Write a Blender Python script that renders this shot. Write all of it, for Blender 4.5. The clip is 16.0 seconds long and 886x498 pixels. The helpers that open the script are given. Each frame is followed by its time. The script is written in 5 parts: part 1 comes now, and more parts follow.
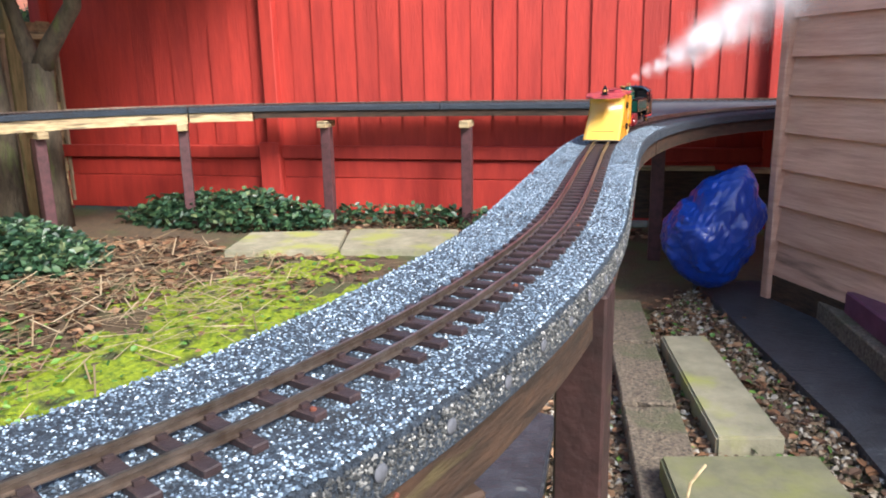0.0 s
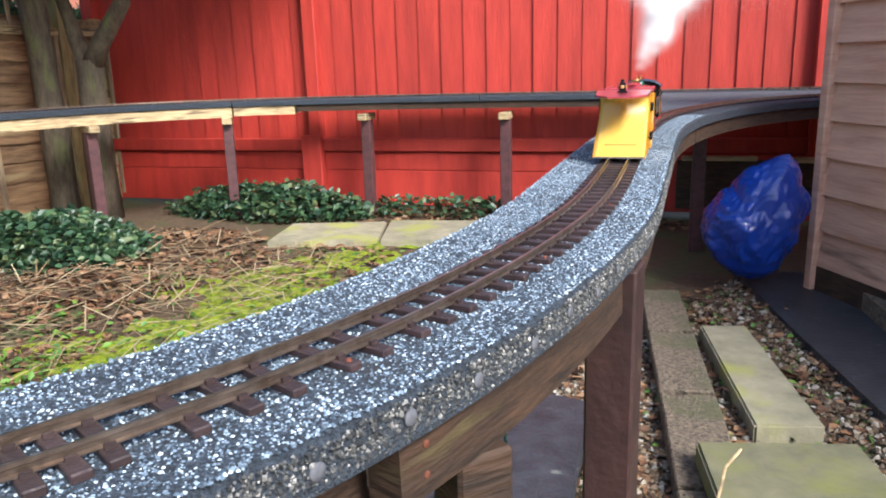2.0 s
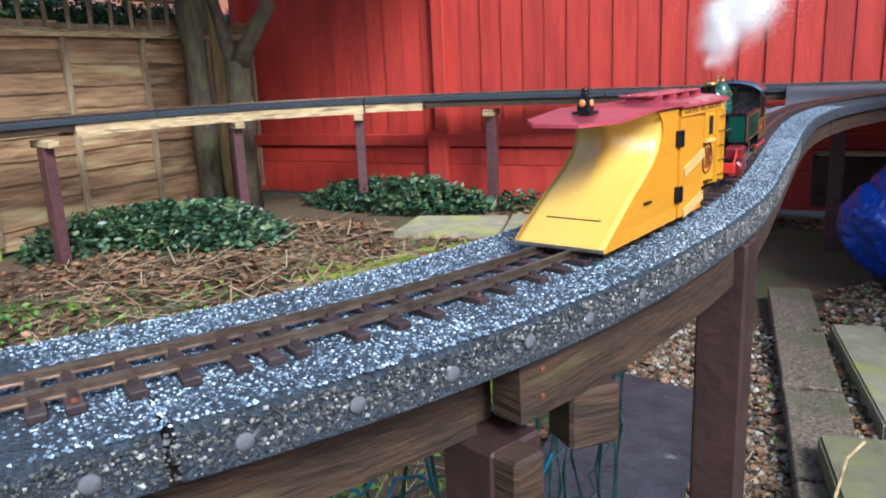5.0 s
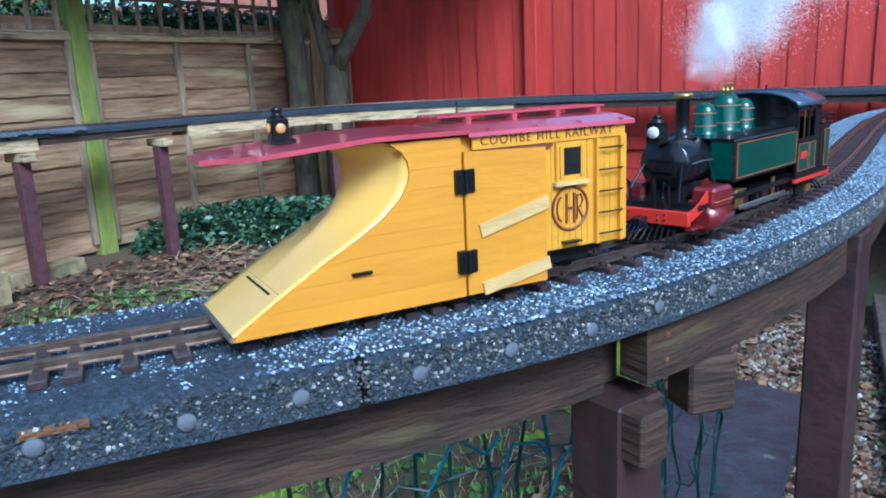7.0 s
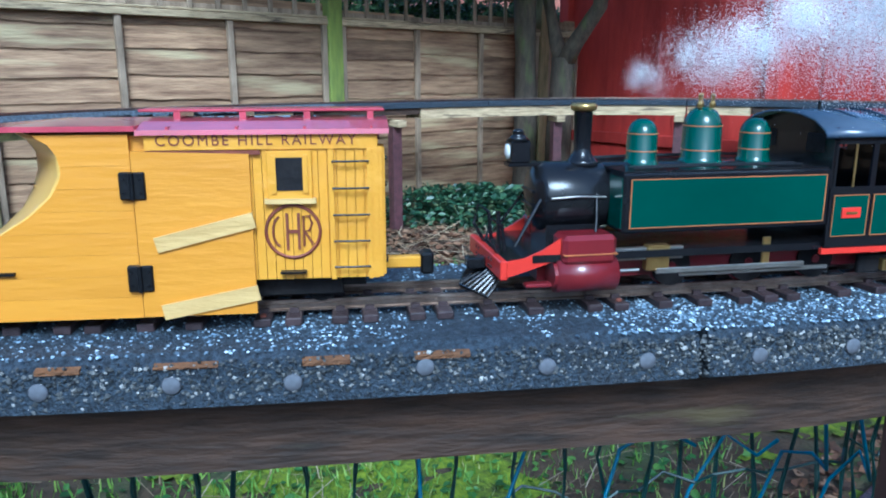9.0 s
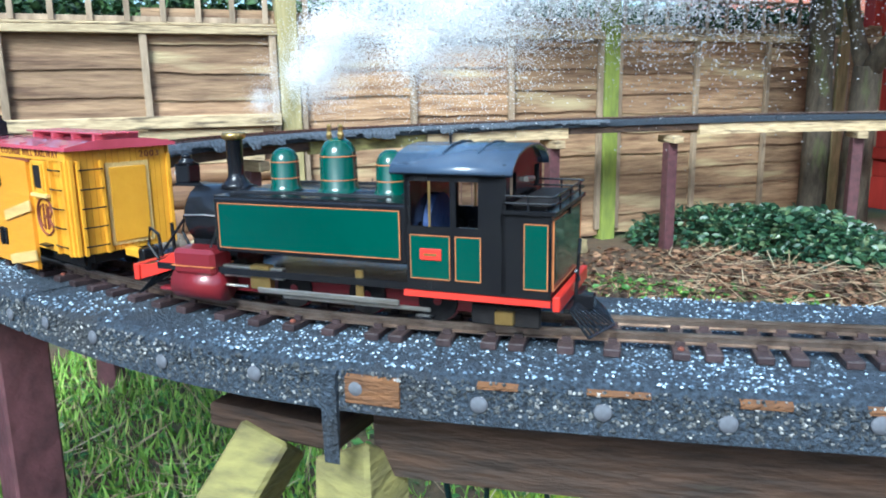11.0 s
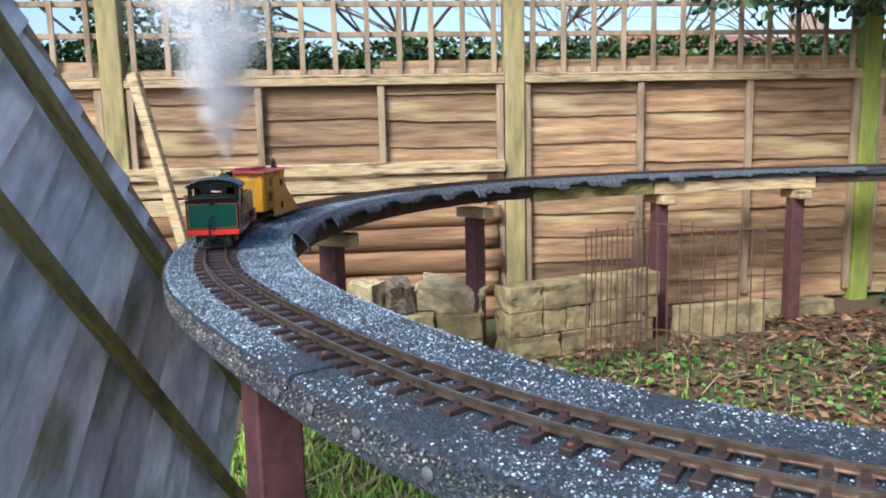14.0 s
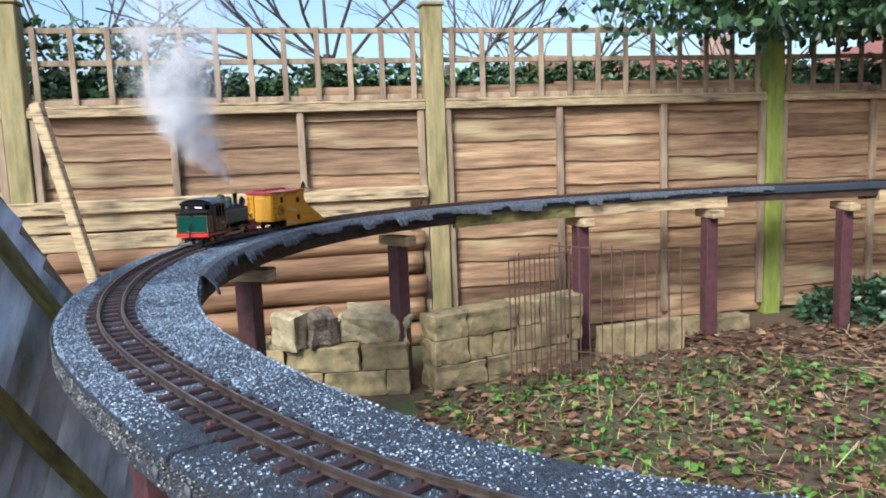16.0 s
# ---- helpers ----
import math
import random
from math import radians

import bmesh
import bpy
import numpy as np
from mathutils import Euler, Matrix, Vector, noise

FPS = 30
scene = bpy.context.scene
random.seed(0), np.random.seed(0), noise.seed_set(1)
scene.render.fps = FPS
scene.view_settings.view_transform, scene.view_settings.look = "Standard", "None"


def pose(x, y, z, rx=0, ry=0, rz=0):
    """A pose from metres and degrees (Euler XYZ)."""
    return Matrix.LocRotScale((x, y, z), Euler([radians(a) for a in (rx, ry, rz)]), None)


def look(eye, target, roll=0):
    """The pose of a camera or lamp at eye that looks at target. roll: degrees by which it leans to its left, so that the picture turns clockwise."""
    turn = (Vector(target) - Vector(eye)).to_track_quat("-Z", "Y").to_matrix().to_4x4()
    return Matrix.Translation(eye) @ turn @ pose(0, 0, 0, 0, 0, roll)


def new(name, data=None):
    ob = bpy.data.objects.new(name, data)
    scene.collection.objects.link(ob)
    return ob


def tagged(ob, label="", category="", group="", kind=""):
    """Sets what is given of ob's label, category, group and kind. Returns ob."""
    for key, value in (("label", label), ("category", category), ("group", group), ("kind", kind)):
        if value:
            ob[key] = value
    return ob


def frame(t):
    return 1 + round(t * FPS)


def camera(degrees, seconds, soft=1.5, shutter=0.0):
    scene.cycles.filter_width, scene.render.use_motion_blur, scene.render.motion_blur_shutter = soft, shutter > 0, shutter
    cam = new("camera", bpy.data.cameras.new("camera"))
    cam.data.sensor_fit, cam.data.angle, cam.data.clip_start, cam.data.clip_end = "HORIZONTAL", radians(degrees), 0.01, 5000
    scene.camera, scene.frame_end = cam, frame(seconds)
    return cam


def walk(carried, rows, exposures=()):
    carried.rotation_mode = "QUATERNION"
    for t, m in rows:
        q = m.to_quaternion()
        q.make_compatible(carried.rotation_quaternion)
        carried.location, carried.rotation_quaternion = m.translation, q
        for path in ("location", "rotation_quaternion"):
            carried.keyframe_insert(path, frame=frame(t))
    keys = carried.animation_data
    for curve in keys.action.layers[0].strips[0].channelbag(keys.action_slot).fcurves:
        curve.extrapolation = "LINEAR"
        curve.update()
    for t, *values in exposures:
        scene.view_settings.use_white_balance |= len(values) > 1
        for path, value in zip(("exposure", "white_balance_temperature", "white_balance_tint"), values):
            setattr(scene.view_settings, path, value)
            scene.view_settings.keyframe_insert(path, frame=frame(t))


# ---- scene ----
cam = camera(61.2, 16.0, 1.9)
PATH = [
    (0, (0.185, 0.119, 0.719), (-0.275, 2.009, 0.252), -1.1),
    (0.5, (0.183, 0.119, 0.717), (-0.279, 2.007, 0.247), -1.1),
    (1, (0.185, 0.116, 0.715), (-0.292, 2.0, 0.244), -1.5),
    (1.5, (0.192, 0.102, 0.712), (-0.32, 1.978, 0.246), -1.7),
    (2, (0.2, 0.09, 0.705), (-0.363, 1.949, 0.227), -1.7),
    (2.5, (0.206, 0.08, 0.703), (-0.403, 1.921, 0.215), -1.7),
    (3, (0.218, 0.071, 0.694), (-0.437, 1.894, 0.197), -1.9),
    (3.5, (0.223, 0.057, 0.7), (-0.481, 1.862, 0.203), -1.9),
    (4, (0.229, 0.04, 0.698), (-0.526, 1.827, 0.211), -1.8),
    (4.2, (0.228, 0.033, 0.696), (-0.556, 1.808, 0.212), -1.9),
    (6.3, (0.231, -0.053, 0.688), (-0.718, 1.65, 0.24), -3.1),
    (6.5, (0.228, -0.061, 0.686), (-0.744, 1.629, 0.24), -3.0),
    (7, (0.221, -0.083, 0.684), (-0.831, 1.557, 0.235), -2.7),
    (7.5, (0.214, -0.095, 0.683), (-0.906, 1.497, 0.223), -2.6),
    (8, (0.203, -0.119, 0.683), (-0.996, 1.416, 0.227), -2.1),
    (8.5, (0.182, -0.149, 0.679), (-1.141, 1.281, 0.226), -0.8),
    (8.7, (0.174, -0.16, 0.677), (-1.199, 1.221, 0.223), -0.4),
    (10.8, (0.109, -0.259, 0.683), (-1.665, 0.568, 0.27), -0.7),
    (11, (0.097, -0.266, 0.687), (-1.703, 0.5, 0.274), -0.9),
    (11.5, (0.069, -0.283, 0.696), (-1.791, 0.33, 0.293), -1.0),
    (12, (0.045, -0.307, 0.702), (-1.877, 0.084, 0.312), -0.8),
    (12.5, (0.032, -0.315, 0.711), (-1.915, -0.026, 0.354), -0.4),
    (13, (0.027, -0.318, 0.715), (-1.93, -0.082, 0.378), -0.4),
    (13.5, (0.022, -0.311, 0.721), (-1.939, -0.088, 0.401), -0.7),
    (14, (0.017, -0.298, 0.725), (-1.944, -0.055, 0.421), -1.3),
    (14.5, (0.015, -0.293, 0.738), (-1.947, -0.029, 0.455), -1.6),
    (15, (0.005, -0.282, 0.741), (-1.953, 0.015, 0.46), -1.7),
    (15.5, (-0.003, -0.263, 0.747), (-1.949, 0.107, 0.473), -1.7),
    (16, (-0.007, -0.256, 0.755), (-1.944, 0.168, 0.497), -2.1),
]
walk(cam, [(t, look(eye, target, roll)) for t, eye, target, roll in PATH],
     [(0, 1.4, 6350, 8), (4, 1.12, 6250, 7), (6.3, .86, 4750, 2), (8.7, .74, 4400, -3), (11, 1.34, 5150, -4), (12, 1.3, 5250, -2), (13, 1.12, 6050, 4), (16, .95, 5850, 8)])

# ---- world, sun and exposure ----
world = bpy.data.worlds.new("world")
scene.world = world
world.use_nodes = True
wn = world.node_tree.nodes
wl = world.node_tree.links
bg = wn["Background"]
sky = wn.new("ShaderNodeTexSky")
sky.sky_type = "NISHITA"
sky.sun_disc = False
sky.sun_elevation = radians(40)
sky.sun_rotation = radians(129)
sky.air_density, sky.dust_density, sky.ozone_density = 1.0, 2.6, 1.6
wl.new(sky.outputs[0], bg.inputs[0])
bg.inputs[1].default_value = 0.125
sun = new("sun", bpy.data.lights.new("sun", "SUN"))
sun.data.energy = 2.5
sun.data.angle = radians(22)
sun.data.color = (1.0, 0.97, 0.93)
sun.matrix_world = look((0, 0, 0), (-0.56, 0.46, -0.64))

# ---- plan, in metres ----
GROUND = -0.235          # garden soil
TOP = 0.517              # ballast top of the raised line
RAIL = 0.530             # head of the rails
FENCE_X, RED_Y = -3.80, 4.86
CENTRE = [(2.2, 4.38), (1.75, 4.28), (1.2, 4.09), (.84, 3.87), (.62, 3.65), (.44, 3.40), (.30, 3.1), (.205, 2.8), (.15, 2.5), (.127, 2.2), (.12, 1.9),
          (.118, 1.67), (.115, 1.377), (.112, 1.18), (.106, 1.074), (.096, .966), (.077, .847), (.053, .73), (.028, .63),
          (-.010, .52), (-.046, .440), (-.083, .370), (-.16, .255), (-.24, .135), (-.32, .018), (-.394, -.087), (-.451, -.146),
          (-.533, -.213), (-.64, -.278), (-.776, -.347), (-.945, -.430), (-1.09, -.487), (-1.249, -.532), (-1.449, -.560),
          (-1.707, -.566), (-2.0, -.53), (-2.3, -.44), (-2.65, -.24), (-2.98, .06), (-3.22, .42), (-3.37, .85), (-3.44, 1.3)]
CENTRE += [(-3.47, 1.8), (-3.45, 2.3), (-3.42, 2.8), (-3.34, 3.3), (-3.17, 3.8), (-2.9, 4.17), (-2.5, 4.43), (-2.0, 4.6)]


def smooth_line(points, step):
    p = np.array(points, float)
    for _ in range(2):
        q = p.copy()
        q[1:-1] = p[1:-1] * .6 + .2 * (p[:-2] + p[2:])
        p = q
    out = []
    n = len(p)
    for i in range(n - 1):
        p0, p1, p2, p3 = p[max(i - 1, 0)], p[i], p[i + 1], p[min(i + 2, n - 1)]
        d1, d2 = (p2 - p0), (p3 - p1)
        length = np.linalg.norm(p2 - p1)
        d1 = d1 / (np.linalg.norm(d1) + 1e-9) * length
        d2 = d2 / (np.linalg.norm(d2) + 1e-9) * length
        for u in np.linspace(0, 1, 24, endpoint=False):
            out.append((2 * u**3 - 3 * u**2 + 1) * p1 + (u**3 - 2 * u**2 + u) * d1 + (3 * u**2 - 2 * u**3) * p2 + (u**3 - u**2) * d2)
    out.append(p[-1])
    d = np.array(out)
    s = np.r_[0, np.cumsum(np.linalg.norm(np.diff(d, axis=0), axis=1))]
    S = np.arange(0, s[-1], step)
    return S, np.c_[np.interp(S, s, d[:, 0]), np.interp(S, s, d[:, 1])]


LINE_S, LINE = smooth_line(CENTRE + [(-1.5, 4.66), (-.9, 4.68), (-.3, 4.68), (.4, 4.68), (1.2, 4.68), (2.2, 4.68)], .01)
LENGTH = LINE_S[-1]


def along(s):
    """Place and unit tangent of the track's middle at the distance s."""
    s = min(max(s, 0.03), LENGTH - .03)
    x, y = np.interp(s, LINE_S, LINE[:, 0]), np.interp(s, LINE_S, LINE[:, 1])
    x0, y0 = np.interp(s - .03, LINE_S, LINE[:, 0]), np.interp(s - .03, LINE_S, LINE[:, 1])
    x1, y1 = np.interp(s + .03, LINE_S, LINE[:, 0]), np.interp(s + .03, LINE_S, LINE[:, 1])
    t = Vector((x1 - x0, y1 - y0, 0)).normalized()
    return Vector((x, y, 0)), t


def beside(s, off, z):
    """A point off metres to the left of the way that the line runs."""
    p, t = along(s)
    return Vector((p.x - t.y * off, p.y + t.x * off, z))


def nearest_s(x, y):
    return float(LINE_S[np.argmin((LINE[:, 0] - x)**2 + (LINE[:, 1] - y)**2)])


def outer(s):
    """Width of the bed on its outer side."""
    return float(np.interp(s, [0, 2.8, 3.7, 4.2, 6.1, 6.9, 8.5], [.105, .105, .095, .085, .08, .082, .1]))


def inner(s):
    return float(np.interp(s, [0, 2.8, 3.7, 4.2, 6.1, 6.8, 7.6, 8.4], [.095, .095, .108, .115, .118, .14, .135, .1]))


# ---- materials ----
def mat(name, colour, rough=.6, metal=0.0, second=None, scale=30.0, amount=.5, bump=.2, stretch=(1, 1, 1), bump_scale=None,
        third=None, third_scale=4.0, third_at=.55, island=0.0, random_value=0.0, spec=.5, detail=6.0, coat=0.0):
    m = bpy.data.materials.new(name)
    m.use_nodes = True
    n, l = m.node_tree.nodes, m.node_tree.links
    b = n["Principled BSDF"]
    b.inputs["Roughness"].default_value = rough
    b.inputs["Metallic"].default_value = metal
    b.inputs["Specular IOR Level"].default_value = spec
    b.inputs["Coat Weight"].default_value = coat
    co = n.new("ShaderNodeTexCoord")
    mp = n.new("ShaderNodeMapping")
    mp.inputs["Scale"].default_value = stretch
    l.new(co.outputs["Object"], mp.inputs["Vector"])
    vec = mp.outputs["Vector"]
    if random_value:
        inf = n.new("ShaderNodeObjectInfo")
        add = n.new("ShaderNodeVectorMath")
        add.operation = "MULTIPLY_ADD"
        l.new(inf.outputs["Random"], add.inputs[0])
        add.inputs[1].default_value = (7.3, 3.1, 5.7)
        l.new(vec, add.inputs[2])
        vec = add.outputs[0]
    no = n.new("ShaderNodeTexNoise")
    no.inputs["Scale"].default_value = scale
    no.inputs["Detail"].default_value = detail
    no.inputs["Roughness"].default_value = .62
    l.new(vec, no.inputs["Vector"])
    second = second or tuple(c * .6 for c in colour)
    ramp = n.new("ShaderNodeMapRange")
    ramp.inputs[1].default_value, ramp.inputs[2].default_value = .32, .68
    ramp.inputs[4].default_value = amount * 2 if amount < .5 else 1.0
    l.new(no.outputs["Fac"], ramp.inputs[0])
    mix = n.new("ShaderNodeMix")
    mix.data_type = "RGBA"
    mix.inputs[6].default_value = (*colour, 1)
    mix.inputs[7].default_value = (*second, 1)
    l.new(ramp.outputs[0], mix.inputs[0])
    out = mix.outputs[2]
    if third:
        n3 = n.new("ShaderNodeTexNoise")
        n3.inputs["Scale"].default_value = third_scale
        n3.inputs["Detail"].default_value = 5
        l.new(vec, n3.inputs["Vector"])
        r3 = n.new("ShaderNodeMapRange")
        r3.inputs[1].default_value, r3.inputs[2].default_value = third_at, third_at + .14
        l.new(n3.outputs["Fac"], r3.inputs[0])
        m3 = n.new("ShaderNodeMix")
        m3.data_type = "RGBA"
        l.new(r3.outputs[0], m3.inputs[0])
        l.new(out, m3.inputs[6])
        m3.inputs[7].default_value = (*third, 1)
        out = m3.outputs[2]
    if random_value or island:
        hsv = n.new("ShaderNodeHueSaturation")
        rr = n.new("ShaderNodeMapRange")
        v = random_value or island
        rr.inputs[3].default_value, rr.inputs[4].default_value = 1 - v, 1 + v
        if island:
            g = n.new("ShaderNodeNewGeometry")
            l.new(g.outputs["Random Per Island"], rr.inputs[0])
        else:
            l.new(inf.outputs["Random"], rr.inputs[0])
        l.new(rr.outputs[0], hsv.inputs["Value"])
        l.new(out, hsv.inputs["Color"])
        out = hsv.outputs[0]
    l.new(out, b.inputs["Base Color"])
    if bump:
        bn = n.new("ShaderNodeTexNoise")
        bn.inputs["Scale"].default_value = bump_scale or scale * 2.5
        bn.inputs["Detail"].default_value = 6
        l.new(vec, bn.inputs["Vector"])
        bp = n.new("ShaderNodeBump")
        bp.inputs["Strength"].default_value = bump
        bp.inputs["Distance"].default_value = .01
        l.new(bn.outputs["Fac"], bp.inputs["Height"])
        l.new(bp.outputs["Normal"], b.inputs["Normal"])
    return m


def ramp_island(name, stops, rough=.7):
    """Loose bits whose colour is drawn by lot, piece by piece."""
    m = bpy.data.materials.new(name)
    m.use_nodes = True
    n, l = m.node_tree.nodes, m.node_tree.links
    b = n["Principled BSDF"]
    b.inputs["Roughness"].default_value = rough
    g = n.new("ShaderNodeNewGeometry")
    r = n.new("ShaderNodeValToRGB")
    r.color_ramp.interpolation = "LINEAR"
    el = r.color_ramp.elements
    el[0].position, el[0].color = stops[0][0], (*stops[0][1], 1)
    el[1].position, el[1].color = stops[-1][0], (*stops[-1][1], 1)
    for p, c in stops[1:-1]:
        e = el.new(p)
        e.color = (*c, 1)
    l.new(g.outputs["Random Per Island"], r.inputs["Fac"])
    l.new(r.outputs["Color"], b.inputs["Base Color"])
    return m


# Felt and top chips carry a blue tint for the sky they reflect.
M_felt = mat("mineral_felt", (.06, .08, .11), .8, second=(.010, .014, .021), scale=260, bump=.8, bump_scale=420, third=(.035, .036, .04), third_scale=9, third_at=.6)
M_feltpale = mat("torn_felt", (.13, .15, .18), .85, second=(.03, .036, .045), scale=90, bump=.6, bump_scale=300)
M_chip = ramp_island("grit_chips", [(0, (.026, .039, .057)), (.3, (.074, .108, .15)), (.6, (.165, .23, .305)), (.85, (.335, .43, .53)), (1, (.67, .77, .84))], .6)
# Edge chips leave out that sky tint and are darker, for the side faces.
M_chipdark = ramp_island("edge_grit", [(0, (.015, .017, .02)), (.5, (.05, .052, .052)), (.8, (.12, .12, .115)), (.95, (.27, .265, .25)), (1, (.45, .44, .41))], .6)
M_bolt = mat("felt_nail_head", (.13, .135, .155), .7, second=(.07, .072, .085), scale=90, bump=.1)
M_rail = mat("rail_bronze", (.33, .26, .21), .3, metal=.85, second=(.17, .12, .09), scale=60, bump=.1, coat=.1)
M_sleeper = mat("sleeper_plastic", (.05, .03, .03), .5, second=(.028, .017, .018), scale=120, bump=.15, random_value=.25)
M_rust = mat("rust_screw", (.14, .05, .03), .8, second=(.18, .04, .02), scale=300)
M_joist = mat("joist_timber", (.07, .036, .02), .75, second=(.014, .009, .006), scale=14, stretch=(1, 1, 6), bump=.4, third=(.10, .075, .03), third_scale=7, third_at=.64)
M_mossy = mat("mossy_timber", (.26, .23, .07), .85, second=(.10, .085, .035), scale=16, stretch=(1, 1, 4), bump=.5, third=(.06, .05, .03), third_scale=12, third_at=.6)
M_torn = mat("torn_wood", (.19, .085, .03), .8, second=(.10, .045, .018), scale=60, stretch=(1, 1, 4), bump=.5)
M_pale = mat("pale_timber", (.56, .43, .25), .75, second=(.3, .215, .115), scale=10, stretch=(1, 1, 9), bump=.35, third=(.11, .08, .05), third_scale=5, random_value=.15)
M_post = mat("purple_brown_paint", (.115, .045, .05), .55, second=(.05, .022, .024), scale=26, bump=.25, third=(.05, .03, .022), third_scale=14, third_at=.62)
# The post paint again, darkened for shade on near posts, plus moss stains.
M_postshade = mat("shaded_mossy_post_paint", (.055, .024, .022), .6, second=(.022, .011, .010), scale=20, bump=.3, third=(.09, .10, .035), third_scale=16, third_at=.62)
M_red = mat("red_fence_paint", (.46, .038, .025), .7, second=(.31, .022, .016), scale=6, stretch=(2.2, 2.2, .35), bump=.3, bump_scale=40, random_value=.12)
M_wood = mat("weathered_board", (.43, .275, .15), .8, second=(.14, .075, .04), scale=7, stretch=(2, .45, 4.5), bump=.6, bump_scale=22, third=(.50, .39, .21), third_scale=3.2, third_at=.58, random_value=.3)
M_log = mat("brown_log", (.34, .19, .095), .8, second=(.11, .055, .028), scale=6, stretch=(3, .3, 4), bump=.6, bump_scale=18, third=(.42, .29, .15), third_scale=4, third_at=.57, random_value=.2)
M_batten = mat("batten_wood", (.40, .30, .20), .8, second=(.17, .12, .075), scale=9, stretch=(2, 2, .5), bump=.35, random_value=.15)
M_postwood = mat("fence_post_wood", (.42, .34, .16), .8, second=(.17, .15, .06), scale=10, stretch=(2, 2, .4), bump=.4, third=(.08, .08, .04), third_scale=9, third_at=.62)
M_green = mat("algae_post", (.27, .32, .05), .85, second=(.14, .17, .04), scale=10, stretch=(2, 2, .5), bump=.4)
M_shed = mat("shed_board", (.72, .44, .33), .6, second=(.52, .29, .21), scale=6, stretch=(.5, .5, 5), bump=.4, bump_scale=18, third=(.12, .08, .06), third_scale=3, third_at=.66, random_value=.14)
M_grey = mat("silvered_board", (.74, .77, .82), .6, second=(.25, .27, .30), scale=5, stretch=(2.5, .8, 3), bump=.4, bump_scale=24, third=(.13, .16, .06), third_scale=3.0, third_at=.58, random_value=.32)
M_slab = mat("paving_slab", (.34, .31, .22), .85, second=(.20, .19, .13), scale=12, bump=.35, bump_scale=60, third=(.30, .31, .09), third_scale=5, third_at=.52, random_value=.15)
M_slabmoss = mat("algae_slab", (.19, .18, .11), .8, second=(.10, .10, .06), scale=9, bump=.35, bump_scale=60, third=(.17, .18, .05), third_scale=4, third_at=.5)
M_slabgrey = mat("wet_slab", (.055, .062, .075), .4, second=(.022, .025, .03), scale=14, bump=.5, bump_scale=70, third=(.17, .18, .17), third_scale=26, third_at=.66)
M_block = mat("yellow_stone_block", (.38, .30, .15), .9, second=(.16, .125, .065), scale=16, bump=.8, bump_scale=40, third=(.12, .11, .06), third_scale=7, third_at=.56, random_value=.18)
M_rock = mat("broken_stone", (.48, .40, .24), .9, second=(.24, .2, .12), scale=22, bump=1.0, bump_scale=50)
M_aggregate = mat("aggregate_concrete", (.25, .195, .14), .9, second=(.05, .04, .033), scale=90, bump=1.0, bump_scale=110, third=(.10, .10, .055), third_scale=7)
M_soil = mat("garden_soil", (.06, .042, .026), .95, second=(.12, .075, .04), scale=26, bump=1.0, bump_scale=70, third=(.07, .085, .03), third_scale=2.2, third_at=.5)
M_moss = mat("moss", (.33, .40, .015), .95, second=(.09, .15, .008), scale=45, bump=1.0, bump_scale=140, third=(.05, .055, .02), third_scale=12, third_at=.54)
M_litter = ramp_island("leaf_litter", [(0, (.03, .016, .010)), (.4, (.10, .046, .022)), (.7, (.19, .09, .042)), (1, (.34, .21, .12))], .75)
M_straw = ramp_island("dry_stalks", [(0, (.16, .11, .06)), (.5, (.32, .23, .13)), (1, (.5, .4, .26))], .8)
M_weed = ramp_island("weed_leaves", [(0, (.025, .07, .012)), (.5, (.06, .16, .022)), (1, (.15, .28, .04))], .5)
M_grass = ramp_island("grass_blades", [(0, (.10, .2, .025)), (.5, (.2, .36, .045)), (.85, (.33, .46, .08)), (1, (.46, .40, .18))], .6)
M_ivy = ramp_island("ivy_leaves", [(0, (.012, .035, .02)), (.5, (.03, .075, .038)), (.85, (.06, .12, .05)), (1, (.14, .17, .08))], .4)
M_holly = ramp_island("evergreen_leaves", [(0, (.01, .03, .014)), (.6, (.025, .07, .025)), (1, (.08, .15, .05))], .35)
M_hedge = ramp_island("hedge_leaves", [(0, (.012, .03, .012)), (.6, (.035, .08, .022)), (1, (.10, .17, .05))], .5)
M_bark = mat("tree_bark", (.16, .125, .085), .9, second=(.07, .055, .04), scale=14, stretch=(2, 2, .7), bump=.8, third=(.14, .15, .06), third_scale=6)
M_twig = mat("bare_twig", (.10, .075, .055), .9, second=(.06, .045, .035), scale=10, bump=.2)
M_bag = mat("blue_polythene", (.008, .05, .38), .3, second=(.008, .03, .24), scale=6, bump=.35, bump_scale=14, coat=.2)
M_purple = mat("purple_beam", (.15, .05, .10), .5, second=(.09, .03, .06), scale=12, bump=.2)
M_rustwire = mat("rusty_wire", (.13, .065, .05), .8, second=(.07, .035, .025), scale=60)
M_wire = mat("green_wire", (.012, .06, .055), .4, second=(.01, .035, .035), scale=30, bump=0)
M_bluewire = mat("blue_cord", (.015, .16, .26), .5, second=(.015, .12, .2), scale=30, bump=0)
M_pebble = ramp_island("pebbles", [(0, (.04, .03, .02)), (.4, (.12, .075, .045)), (.7, (.21, .16, .105)), (1, (.42, .40, .36))], .6)
M_rooftile = mat("roof_tiles", (.35, .12, .08), .8, second=(.22, .09, .06), scale=3, bump=.3)
M_brickfar = mat("house_wall", (.42, .32, .25), .9, second=(.3, .22, .17), scale=4)
M_hornwood = mat("dark_hinge_metal", (.018, .018, .02), .4, metal=.6, scale=80, bump=.1)

